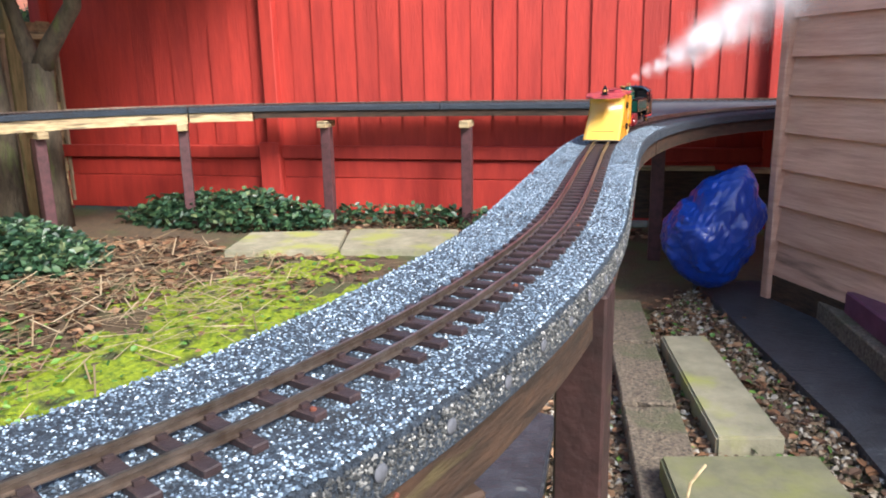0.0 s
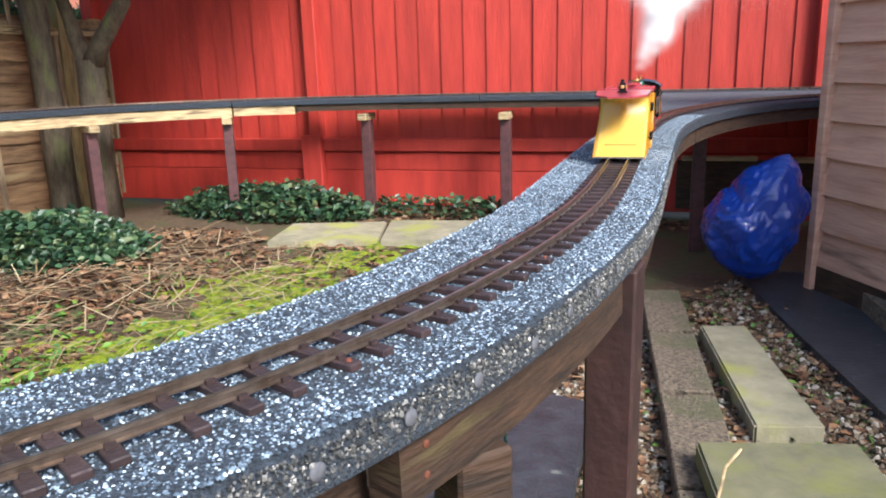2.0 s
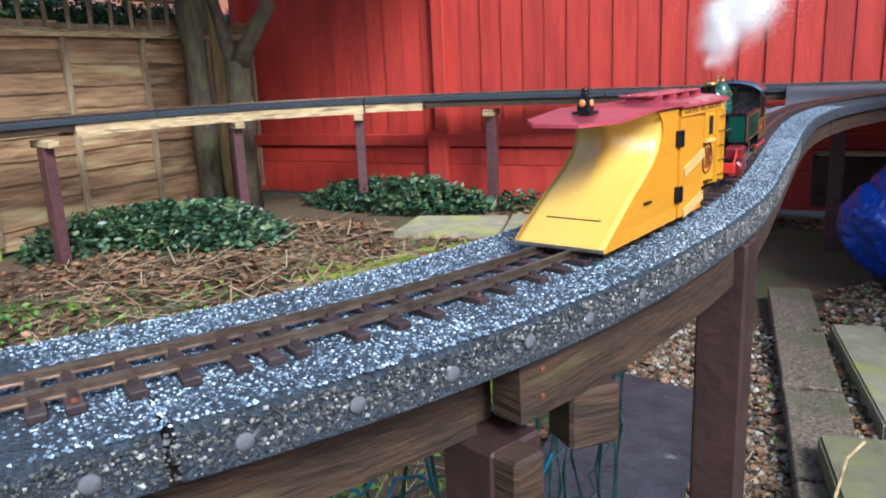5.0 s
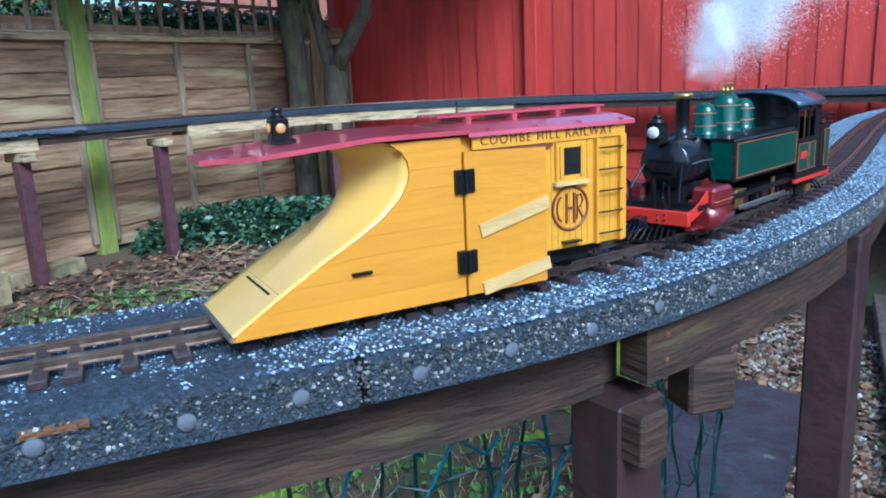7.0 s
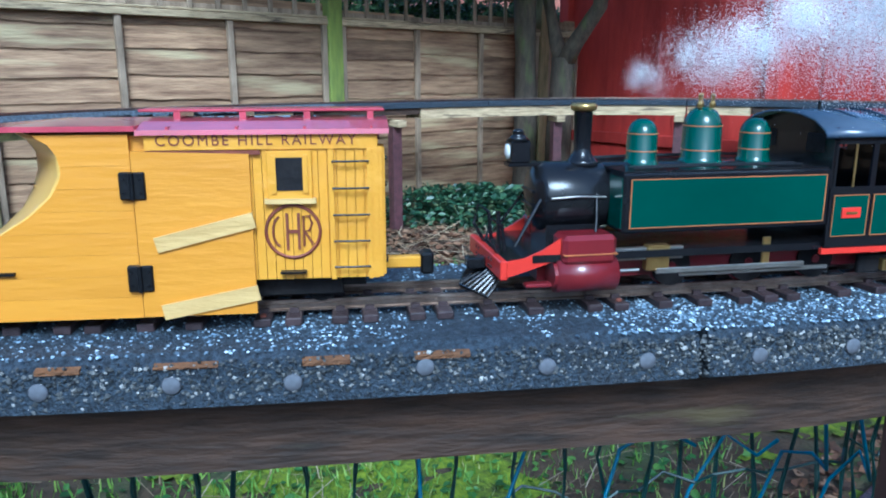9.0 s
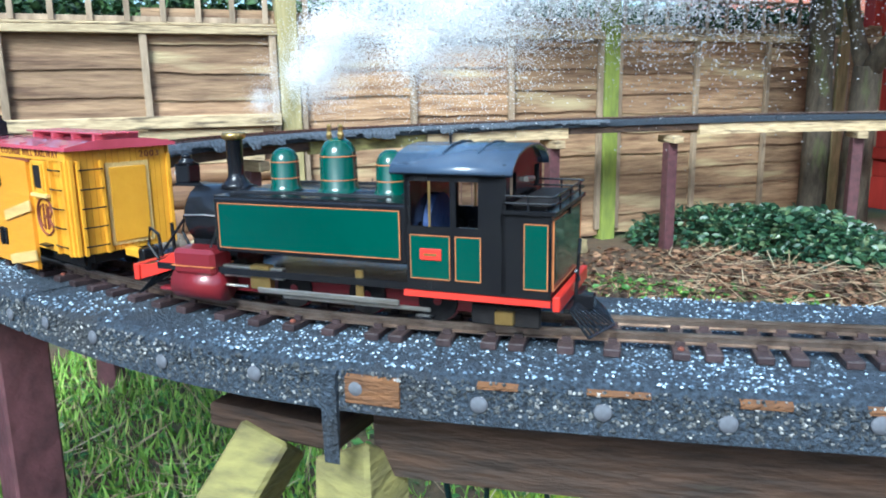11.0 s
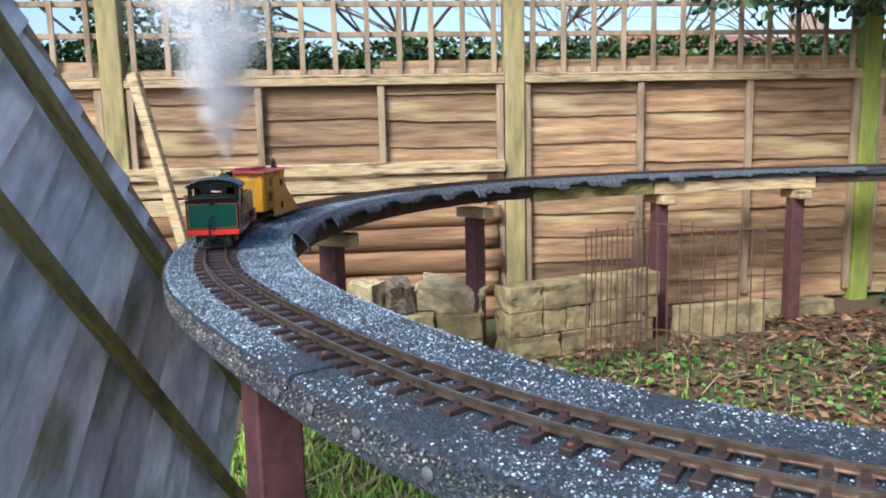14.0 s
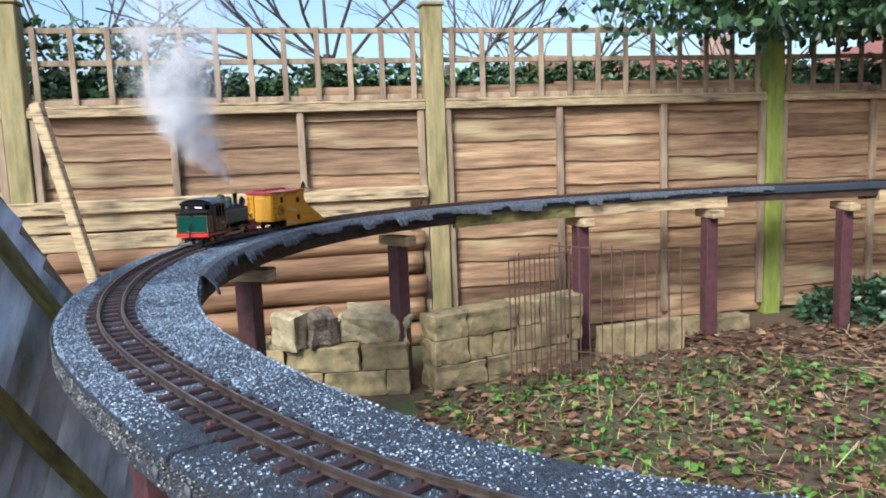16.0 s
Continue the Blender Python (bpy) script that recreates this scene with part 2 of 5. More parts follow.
# rolling stock
M_yellow = mat("yellow_paint", (.63, .275, .016), .45, second=(.56, .235, .012), scale=14, stretch=(.6, 3, 3), bump=.1, bump_scale=60, random_value=.04)
M_yellow2 = mat("bright_yellow_paint", (.68, .34, .022), .45, second=(.56, .26, .014), scale=16, bump=.15, bump_scale=80)
M_blade = mat("blade_cream_yellow", (.72, .45, .10), .3, second=(.66, .39, .065), scale=9, bump=.05, bump_scale=40, coat=.35)
M_plank = mat("bare_plank", (.62, .42, .15), .7, second=(.5, .32, .1), scale=12, stretch=(1, 4, 4), bump=.3)
M_roofred = mat("roof_pink_red", (.50, .075, .11), .3, second=(.36, .05, .07), scale=22, bump=.05, coat=.8)
M_lettering = mat("brown_lettering", (.20, .045, .02), .6, scale=60, bump=0)
M_black = mat("satin_black", (.007, .007, .009), .22, second=(.012, .012, .013), scale=40, bump=.03, spec=.35, coat=.1)
M_matt = mat("soot_and_shade_black", (.010, .009, .010), .6, second=(.02, .017, .016), scale=50, bump=.15, spec=.15)
M_green_paint = mat("loco_green", (.004, .058, .04), .25, second=(.003, .046, .032), scale=12, bump=.02, coat=.35)
M_beam = mat("beam_red", (.62, .035, .02), .4, second=(.48, .025, .015), scale=30, bump=.05, coat=.3)
M_maroon = mat("maroon_paint", (.17, .012, .017), .32, second=(.14, .012, .016), scale=30, bump=.05, coat=.4)
M_lining = mat("orange_lining", (.50, .17, .05), .5, scale=60, bump=0)
M_steel = mat("bright_steel", (.50, .47, .42), .3, metal=.85, second=(.36, .33, .29), scale=60, bump=.08)
M_brass = mat("brass", (.62, .42, .15), .3, metal=.9, second=(.45, .3, .1), scale=60, bump=.05)
M_lens = mat("lamp_lens", (.75, .75, .70), .12, second=(.6, .6, .56), scale=20, bump=0, coat=.6)
M_amber = mat("amber_lens", (.60, .30, .10), .15, second=(.6, .2, .03), scale=20, bump=0, coat=.6)
M_cabroof = mat("cab_roof_paint", (.05, .075, .12), .25, second=(.035, .05, .08), scale=20, bump=.03, coat=.4)
M_blue = mat("blue_cloth_lump", (.05, .09, .25), .7, scale=60)


def steam_material(name, share):
    m = bpy.data.materials.new(name)
    m.use_nodes = True
    n, l = m.node_tree.nodes, m.node_tree.links
    n.clear()
    out = n.new("ShaderNodeOutputMaterial")
    dif = n.new("ShaderNodeBsdfDiffuse")
    dif.inputs[0].default_value = (.97, .97, .98, 1)
    tra = n.new("ShaderNodeBsdfTranslucent")
    tra.inputs[0].default_value = (.97, .97, .98, 1)
    both = n.new("ShaderNodeMixShader")
    both.inputs[0].default_value = .5
    l.new(dif.outputs[0], both.inputs[1])
    l.new(tra.outputs[0], both.inputs[2])
    thin = n.new("ShaderNodeMixShader")
    thin.inputs[0].default_value = share
    l.new(n.new("ShaderNodeBsdfTransparent").outputs[0], thin.inputs[1])
    l.new(both.outputs[0], thin.inputs[2])
    l.new(thin.outputs[0], out.inputs[0])
    return m


M_steam = steam_material("steam", .72)
M_vapour = steam_material("thin_vapour", .34)


# ---- mesh helpers ----
def mesh_of(bm, name, material, smooth=False):
    me = bpy.data.meshes.new(name)
    bmesh.ops.recalc_face_normals(bm, faces=bm.faces)
    if smooth:
        for f in bm.faces:
            f.smooth = True
    bm.to_mesh(me)
    bm.free()
    if material:
        me.materials.append(material)
    return me


def part(name, bm, material, parent, label="", smooth=False):
    ob = new(name, mesh_of(bm, name, material, smooth))
    ob.parent = parent
    if label:
        ob["label"] = label
    return ob


def thing(name, label, category, bm=None, material=None, m=None, group="", kind="", smooth=False):
    ob = new(name, mesh_of(bm, name, material, smooth) if bm else None)
    if m is not None:
        ob.matrix_basis = m
    return tagged(ob, label, category, group, kind)


def raw(name, verts, faces, material, smooth=False):
    me = bpy.data.meshes.new(name)
    me.from_pydata(verts, [], faces)
    me.materials.append(material)
    if smooth:
        me.polygons.foreach_set("use_smooth", [True] * len(me.polygons))
    return me


def add_box(bm, lo, hi, m=None, bevel=0.0):
    lo, hi = Vector(lo), Vector(hi)
    mm = Matrix.Translation((lo + hi) / 2) @ Matrix.Diagonal((*(hi - lo), 1))
    r = bmesh.ops.create_cube(bm, size=1, matrix=(m @ mm) if m is not None else mm)
    if bevel:
        vs = set(r["verts"])
        es = [e for e in bm.edges if e.verts[0] in vs and e.verts[1] in vs]
        bmesh.ops.bevel(bm, geom=es, offset=bevel, segments=1, affect="EDGES")
    return r["verts"]


def box(lo, hi, m=None, bevel=0.0):
    bm = bmesh.new()
    add_box(bm, lo, hi, m, bevel)
    return bm


def add_cyl(bm, a, b, r, r2=None, seg=16, caps=True):
    a, b = Vector(a), Vector(b)
    d = b - a
    m = Matrix.Translation((a + b) / 2) @ d.to_track_quat("Z", "Y").to_matrix().to_4x4()
    return bmesh.ops.create_cone(bm, cap_ends=caps, segments=seg, radius1=r, radius2=r if r2 is None else r2, depth=d.length, matrix=m)["verts"]


def cyl(a, b, r, r2=None, seg=16):
    bm = bmesh.new()
    add_cyl(bm, a, b, r, r2, seg)
    return bm


def add_lathe(bm, profile, base, axis="Z", seg=24):
    """Turn a profile of (radius, height) about a line through base."""
    rings = []
    for r, h in profile:
        ring = []
        for i in range(seg):
            a = 2 * math.pi * i / seg
            c, s = r * math.cos(a), r * math.sin(a)
            v = {"Z": (c, s, h), "X": (h, c, s), "Y": (s, h, c)}[axis]
            ring.append(bm.verts.new(Vector(base) + Vector(v)))
        rings.append(ring)
    for a, b in zip(rings[:-1], rings[1:]):
        for i in range(seg):
            bm.faces.new((a[i], a[(i + 1) % seg], b[(i + 1) % seg], b[i]))
    bm.faces.new(rings[0][::-1])
    bm.faces.new(rings[-1])


def lathe(profile, base, axis="Z", seg=24):
    bm = bmesh.new()
    add_lathe(bm, profile, base, axis, seg)
    return bm


def add_prism(bm, outline, y0, y1):
    """A flat outline of (x, z) given a thickness along y."""
    a = [bm.verts.new((x, y0, z)) for x, z in outline]
    b = [bm.verts.new((x, y1, z)) for x, z in outline]
    n = len(outline)
    bm.faces.new(a)
    bm.faces.new(b[::-1])
    for i in range(n):
        bm.faces.new((a[i], b[i], b[(i + 1) % n], a[(i + 1) % n]))


def prism(outline, y0, y1):
    bm = bmesh.new()
    add_prism(bm, outline, y0, y1)
    return bm


def add_tube(bm, pts, r, seg=6, r_end=None):
    rings = []
    n = len(pts)
    for i, p in enumerate(pts):
        p = Vector(p)
        t = Vector(pts[min(i + 1, n - 1)]) - Vector(pts[max(i - 1, 0)])
        q = t.to_track_quat("Z", "Y")
        rr = r if r_end is None else r + (r_end - r) * i / (n - 1)
        rings.append([bm.verts.new(p + q @ Vector((rr * math.cos(2 * math.pi * k / seg), rr * math.sin(2 * math.pi * k / seg), 0))) for k in range(seg)])
    for a, b in zip(rings[:-1], rings[1:]):
        for k in range(seg):
            bm.faces.new((a[k], a[(k + 1) % seg], b[(k + 1) % seg], b[k]))
    bm.faces.new(rings[0][::-1])
    bm.faces.new(rings[-1])


def tube(pts, r, seg=6, r_end=None):
    bm = bmesh.new()
    add_tube(bm, pts, r, seg, r_end)
    return bm


def sweep(s0, s1, section, step=.03):
    """Carry a section of (offset or function of s, height) along the line from s0 to s1."""
    bm = bmesh.new()
    n = max(2, int((s1 - s0) / step) + 1)
    rings = []
    for i in range(n):
        s = s0 + (s1 - s0) * i / (n - 1)
        rings.append([bm.verts.new(beside(s, o(s) if callable(o) else o, z)) for o, z in section])
    k = len(section)
    for a, b in zip(rings[:-1], rings[1:]):
        for j in range(k):
            bm.faces.new((a[j], a[(j + 1) % k], b[(j + 1) % k], b[j]))
    bm.faces.new(rings[0][::-1])
    bm.faces.new(rings[-1])
    return bm


def scatter(name, label, category, places, shapes, material):
    """Many loose bits in one mesh: places are (x, y, z, size, turn, tilt) rows, shapes a list of (verts, faces)."""
    verts, faces = [], []
    rng = random.Random(len(places))
    for x, y, z, size, turn, tilt in places:
        vs, fs = shapes[rng.randrange(len(shapes))]
        m = Matrix.Translation((x, y, z)) @ Euler((tilt, rng.uniform(-1, 1) * tilt, turn)).to_matrix().to_4x4()
        base = len(verts)
        verts += [m @ (Vector(v) * size) for v in vs]
        faces += [tuple(base + i for i in f) for f in fs]
    return tagged(new(name, raw(name, verts, faces, material)), label, category, kind="stuff")


LEAF = [([(0, 0, 0), (.5, .3, .08), (1, 0, 0), (.5, -.3, .08)], [(0, 1, 2), (0, 2, 3)]),
        ([(0, 0, 0), (.3, .35, .1), (.75, .28, .05), (1, 0, -.08), (.7, -.3, .06), (.3, -.33, .1), (.5, 0, -.03)],
         [(0, 1, 6), (1, 2, 6), (2, 3, 6), (3, 4, 6), (4, 5, 6), (5, 0, 6)])]
CHIP = [([(-.5, -.35, 0), (.5, -.4, 0), (.45, .4, 0), (-.4, .45, 0), (-.2, -.15, .45), (.25, .1, .5)], [(0, 1, 4), (1, 5, 4), (1, 2, 5), (2, 3, 5), (3, 4, 5), (3, 0, 4)]),
        ([(-.5, 0, 0), (0, -.5, 0), (.5, .1, 0), (.05, .5, 0), (0, 0, .5)], [(0, 1, 4), (1, 2, 4), (2, 3, 4), (3, 0, 4)])]
BLADE = [([(-.06, 0, 0), (.06, 0, 0), (.05, .15, .5), (-.05, .15, .5), (0, .5, .9)], [(0, 1, 2, 3), (3, 2, 4)])]
STALK = [([(0, -.012, 0), (0, .012, 0), (1, .01, .05), (1, -.01, .05)], [(0, 1, 2, 3)])]

# ---- ground ----
def ground_height(x, y):
    return GROUND + .018 * noise.noise((x * 1.3, y * 1.3, 0)) + .008 * noise.noise((x * 5, y * 5, 3))


def ground_sheet():
    """One sheet: a fine mesh in the garden, wide rings out to the horizon."""
    bm = bmesh.new()
    xs = list(np.arange(-4.6, 2.61, .06))
    ys = list(np.arange(-2.2, 5.41, .06))
    grid = [[bm.verts.new((x, y, ground_height(x, y))) for y in ys] for x in xs]
    for i in range(len(xs) - 1):
        for j in range(len(ys) - 1):
            bm.faces.new((grid[i][j], grid[i + 1][j], grid[i + 1][j + 1], grid[i][j + 1]))
    rim = [g[0] for g in grid] + grid[-1][1:] + [g[-1] for g in grid[-2::-1]] + grid[0][-2:0:-1]
    c = Vector((-1, 1.6, GROUND))
    prev = rim
    for far in (12, 60, 400):
        ring = []
        for v in prev:
            d = Vector((v.co.x - c.x, v.co.y - c.y, 0)).normalized()
            ring.append(bm.verts.new((c.x + d.x * far, c.y + d.y * far, GROUND - .02)))
        n = len(prev)
        for i in range(n):
            bm.faces.new((prev[i], prev[(i + 1) % n], ring[(i + 1) % n], ring[i]))
        prev = ring
    return thing("ground", "dark garden soil with patchy low growth", "ground", bm, M_soil, kind="structure", smooth=True)


ground_sheet()


def moss_carpet():
    """Low cushions of moss, thick in the middle of the lawn and ragged at the edge."""
    bm = bmesh.new()
    xs = np.arange(-2.3, .1, .022)
    ys = np.arange(.1, 3.9, .022)
    made = {}

    def at(i, j):
        if (i, j) not in made:
            x, y = xs[i], ys[j]
            made[i, j] = bm.verts.new((x, y, ground_height(x, y) + .006 + .012 * noise.noise((x * 16, y * 16, 1)) + .01 * noise.noise((x * 45, y * 45, 5))))
        return made[i, j]
    for i in range(len(xs) - 1):
        for j in range(len(ys) - 1):
            x, y = xs[i], ys[j]
            d = ((x + 1.12) / .85)**2 + ((y - 2.4) / 1.4)**2
            d = min(d, ((x + 1.05) / .75)**2 + ((y - .75) / .65)**2 + .2)
            if d + .9 * noise.noise((x * 2.2, y * 2.2, 9)) + .7 * noise.noise((x * 9, y * 9, 4)) < .72:
                bm.faces.new((at(i, j), at(i + 1, j), at(i + 1, j + 1), at(i, j + 1)))
    return thing("moss", "bright yellow-green cushions of moss on the soil", "moss", bm, M_moss, kind="stuff", smooth=True)


moss_carpet()
rng = random.Random(5)


def spots(n, cx, cy, rx, ry, size, tilt, lift=.004, bias=None):
    out = []
    while len(out) < n:
        a, r = rng.uniform(0, 2 * math.pi), rng.random()**.5
        x, y = cx + rx * r * math.cos(a), cy + ry * r * math.sin(a)
        if -.33 < x < .05 and .8 < y < 2.05 and rng.random() < .94:
            continue
        if bias and bias(x, y) < rng.random():
            continue
        out.append((x, y, ground_height(x, y) + lift + rng.random() * .012, size * rng.uniform(.6, 1.4), rng.uniform(0, 6.3), rng.uniform(0, tilt)))
    return out


scatter("leaf_litter", "brown fallen leaves scattered over the soil", "leaves",
        spots(2000, -2.55, 3.1, .85, .9, .045, .5) + spots(300, -1.5, 3.3, .5, .4, .04, .5) + spots(3200, -2.6, 1.7, .95, 1.5, .04, .5) + spots(900, -1.0, 4.45, 1.4, .3, .045, .5) + spots(900, .55, 2.4, .35, 1.0, .032, .5, .01) + spots(2200, -.05, 1.6, .4, 1.2, .03, .5, .006) + spots(90, -1.2, 2.0, .8, 1.0, .03, .4), LEAF, M_litter)
scatter("dry_stalks", "thin straw-coloured dead stalks", "stalks",
        spots(700, -2.2, 2.8, 1.0, 1.0, .2, .25, .02) + spots(260, .1, 1.1, .3, .8, .12, .3, .01) + spots(700, -2.2, 1.2, .9, 1.0, .10, .5, .015) + spots(160, -1.3, 3.0, .7, .7, .13, .2, .02) + spots(500, -2.0, -.25, .8, .45, .1, 1.2, .02) + spots(300, -1.0, .9, .7, .7, .09, .4, .01), STALK, M_straw)
scatter("grass", "rough green grass growing under the raised line", "grass",
        [(x, y, z - .01, k, a, t) for x, y, z, k, a, t in spots(4300, -2.0, -.28, .85, .48, .055, 1.1)] +
        [(x, y, z - .01, k, a, t) for x, y, z, k, a, t in spots(1500, -1.2, .35, .8, .5, .04, .9)] +
        [(x, y, z - .01, k, a, t) for x, y, z, k, a, t in spots(1800, -.8, .9, .6, .7, .032, .9)] +
        [(x, y, z - .01, k, a, t) for x, y, z, k, a, t in spots(600, -2.3, 1.2, .7, .9, .035, 1.0)], BLADE, M_grass)
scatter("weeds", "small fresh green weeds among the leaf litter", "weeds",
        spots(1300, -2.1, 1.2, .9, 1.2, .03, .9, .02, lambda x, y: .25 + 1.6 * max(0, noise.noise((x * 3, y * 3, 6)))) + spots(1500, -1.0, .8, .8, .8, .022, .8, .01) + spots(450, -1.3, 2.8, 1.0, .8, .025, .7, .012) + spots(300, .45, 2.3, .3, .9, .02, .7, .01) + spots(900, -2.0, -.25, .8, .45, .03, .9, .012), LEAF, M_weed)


def leaf_mound(name, label, centre, radii, n, size, material, seed, flat=.0):
    r = random.Random(seed)
    rows = []
    cx, cy, cz = centre
    while len(rows) < n:
        x, y, z = r.uniform(-1, 1), r.uniform(-1, 1), r.uniform(0, 1)
        d = x * x + y * y + z * z
        lump = .35 * noise.noise((x * 2.3 + seed, y * 2.3, z * 2.3))
        if .45 < d + lump < 1.0:
            rows.append((cx + x * radii[0], cy + y * radii[1], cz + z * radii[2], size * r.uniform(.6, 1.3), r.uniform(0, 6.3), r.uniform(.1, 1.1)))
    return scatter(name, label, "ivy", rows, LEAF, material)


leaf_mound("ivy", "low mound of dark ivy beside the fence corner", (-3.0, 3.25, GROUND), (.62, .42, .24), 4200, .05, M_ivy, 2)
leaf_mound("ivy", "low dark ivy trailing along the fence foot", (-2.3, 4.45, GROUND), (.75, .25, .22), 2600, .05, M_ivy, 3)
leaf_mound("ivy", "sparse ivy under the raised line by the red fence", (-1.1, 4.6, GROUND), (.9, .16, .12), 900, .045, M_ivy, 4)
leaf_mound("ivy", "tuft of dark ivy in front of the stone blocks", (-3.2, -.40, GROUND + .06), (.14, .14, .2), 420, .04, M_ivy, 6)
leaf_mound("ivy", "small dark ivy at the foot of the wooden fence", (-3.5, 3.0, GROUND), (.3, .5, .2), 1400, .045, M_ivy, 7)


# ---- fences ----
def red_fence():
    root = thing("wall_north", "red-painted closeboard garden fence with one post", "fence", kind="structure")
    part("rail", box((-3.9, RED_Y - .055, .150), (2.5, RED_Y - .012, .236), bevel=.006), M_red, root, "horizontal red fence rail")
    for x in (-3.86, -2.11, 1.02):
        bm = box((x - .047, RED_Y - .075, GROUND - .05), (x + .047, RED_Y + .02, 1.75), bevel=.006)
        part("post", bm, M_red, root)
    # the stout foot of the middle post, up to the rail
    part("post_foot", box((-2.205, RED_Y - .11, GROUND - .05), (-2.06, RED_Y - .08, .262), bevel=.006), M_red, root, "wide red timber bolted to the post foot")
    # a low board runs under the rail
    part("gravel_board", box((-3.9, RED_Y - .03, GROUND + .02), (2.5, RED_Y - .004, .02), bevel=.003), M_red, root)
    part("gravel_board", box((-3.9, RED_Y - .026, .024), (2.5, RED_Y - .004, .14), bevel=.003), M_red, root)
    w = .148
    bm = bmesh.new()
    add_prism(bm, [(0, 0), (w + .012, .0), (w + .012, .004), (w * .5, .01), (0, .016)], 0, 2.02)
    bmesh.ops.transform(bm, matrix=Matrix.Rotation(radians(90), 4, "X"), verts=bm.verts)
    me = mesh_of(bm, "board", M_red)
    x = -3.9
    while x < 2.45:
        ob = new("board", me)
        ob.parent = root
        ob.matrix_basis = Matrix.Translation((x, RED_Y + .004 + rng.uniform(-.003, .003), GROUND + .02)) @ pose(0, 0, 0, 0, 0, rng.uniform(-.4, .4))
        x += w + rng.uniform(-.004, .004)
    return root


red_fence()
POSTS_Y = (-3.31, -1.38, .55, 2.49, 4.42)
TOP_RAIL, TRELLIS = 1.0, 1.365


def waney_board(length, height, seed):
    r = random.Random(seed)
    bm = bmesh.new()
    n = 16
    rows = []
    for i in range(n + 1):
        y = length * i / n
        lo = .010 * noise.noise((y * 5, seed * 3.1, 0)) + .005 * noise.noise((y * 16, seed, 2))
        rows.append([bm.verts.new((.0, y, height)), bm.verts.new((.016, y, lo)), bm.verts.new((.004, y, lo)), bm.verts.new((-.008, y, height))])
    for a, b in zip(rows[:-1], rows[1:]):
        for k in range(4):
            bm.faces.new((a[k], b[k], b[(k + 1) % 4], a[(k + 1) % 4]))
    bm.faces.new(rows[0])
    bm.faces.new(rows[-1][::-1])
    return mesh_of(bm, "board", M_wood)


BOARDS = [waney_board(.64, .165, i) for i in range(6)]
BATTEN_BM = box((.006, -.017, GROUND + .06), (.034, .017, TOP_RAIL), bevel=.003)
BATTEN = mesh_of(BATTEN_BM, "batten", M_batten)


def wood_panel(y0, y1, number):
    root = thing("wall_west_%d" % number, "weathered waney-edge larch fence panel with battens", "fence panel", kind="structure", m=pose(FENCE_X, 0, 0))
    step = (y1 - y0) / 3
    for k in range(3):
        z = GROUND + .02
        i = 0
        while z < TOP_RAIL - .06:
            ob = new("board", BOARDS[(i * 5 + k * 2 + number) % 6])
            ob.parent = root
            ob.matrix_basis = pose(rng.uniform(-.003, .003), y0 + k * step - .008, z, rng.uniform(-.35, .35), 0, 0) @ Matrix.Diagonal((1, (step + .016) / .64, 1, 1))
            z += rng.uniform(.118, .135)
            i += 1
    for k in range(4):
        ob = new("batten", BATTEN)
        ob.parent = root
        ob.matrix_basis = pose(0.014, y0 + .02 + (y1 - y0 - .04) * k / 3, 0, rng.uniform(-.3, .3), 0, 0)
    part("rail", box((.014, y0, TOP_RAIL - .032), (.058, y1, TOP_RAIL + .004), bevel=.003), M_pale, root, "pale timber top rail")
    part("capping", box((-.02, y0, TOP_RAIL + .006), (.05, y1, TOP_RAIL + .02), bevel=.003), M_pale, root)
    return root


def trellis(y0, y1):
    root = thing("trellis", "grey weathered square trellis on top of the fence", "trellis", m=pose(FENCE_X, 0, 0), group="trellis panels on the fence")
    for z in (TOP_RAIL + .022, TOP_RAIL + .2, TRELLIS - .02):
        part("lath", box((.005, y0 + .01, z), (.02, y1 - .01, z + .026), bevel=.002), M_batten, root)
    n = 12
    for i in range(n):
        y = y0 + .05 + (y1 - y0 - .1) * i / (n - 1)
        ob = part("upright", box((.022, y - .013, TOP_RAIL + .022), (.036, y + .013, TRELLIS + .008), pose(0, 0, 0), .002), M_batten, root)
    return root


for number, (a, b) in enumerate(zip(POSTS_Y[:-1], POSTS_Y[1:])):
    wood_panel(a + .05, b - .05, number + 1)
    trellis(a + .05, b - .05)
wood_panel(4.47, 4.86, 9)
for y in POSTS_Y:
    green = abs(y - 2.49) < .1
    bm = box((-.05, -.05, GROUND - .1), (.055, .05, TRELLIS + (.105 if not green else .06)), bevel=.005)
    ob = thing("fence_post", "square timber fence post green with algae" if green else "pale square timber fence post with a cap", "post", bm, M_green if green else M_postwood, pose(FENCE_X + .01, y, 0), group="posts of the wooden fence")
    part("cap", box((-.06, -.06, TRELLIS + (.107 if not green else .062)), (.065, .06, TRELLIS + (.125 if not green else .08)), bevel=.004), M_postwood, ob)

# a pale timber ledge fixed along the fence behind the far curve
for z0, z1, xo, nm in ((.53, .59, .10, "upper"), (.445, .52, .075, "middle"), (.355, .435, .07, "lower")):
    thing("ledge_board", "long pale planed board fixed along the wooden fence", "board",
          box((FENCE_X + xo - .03, -3.2, z0), (FENCE_X + xo, .49 if nm == "upper" else .4, z1), bevel=.004), M_pale, group="pale boards along the fence")


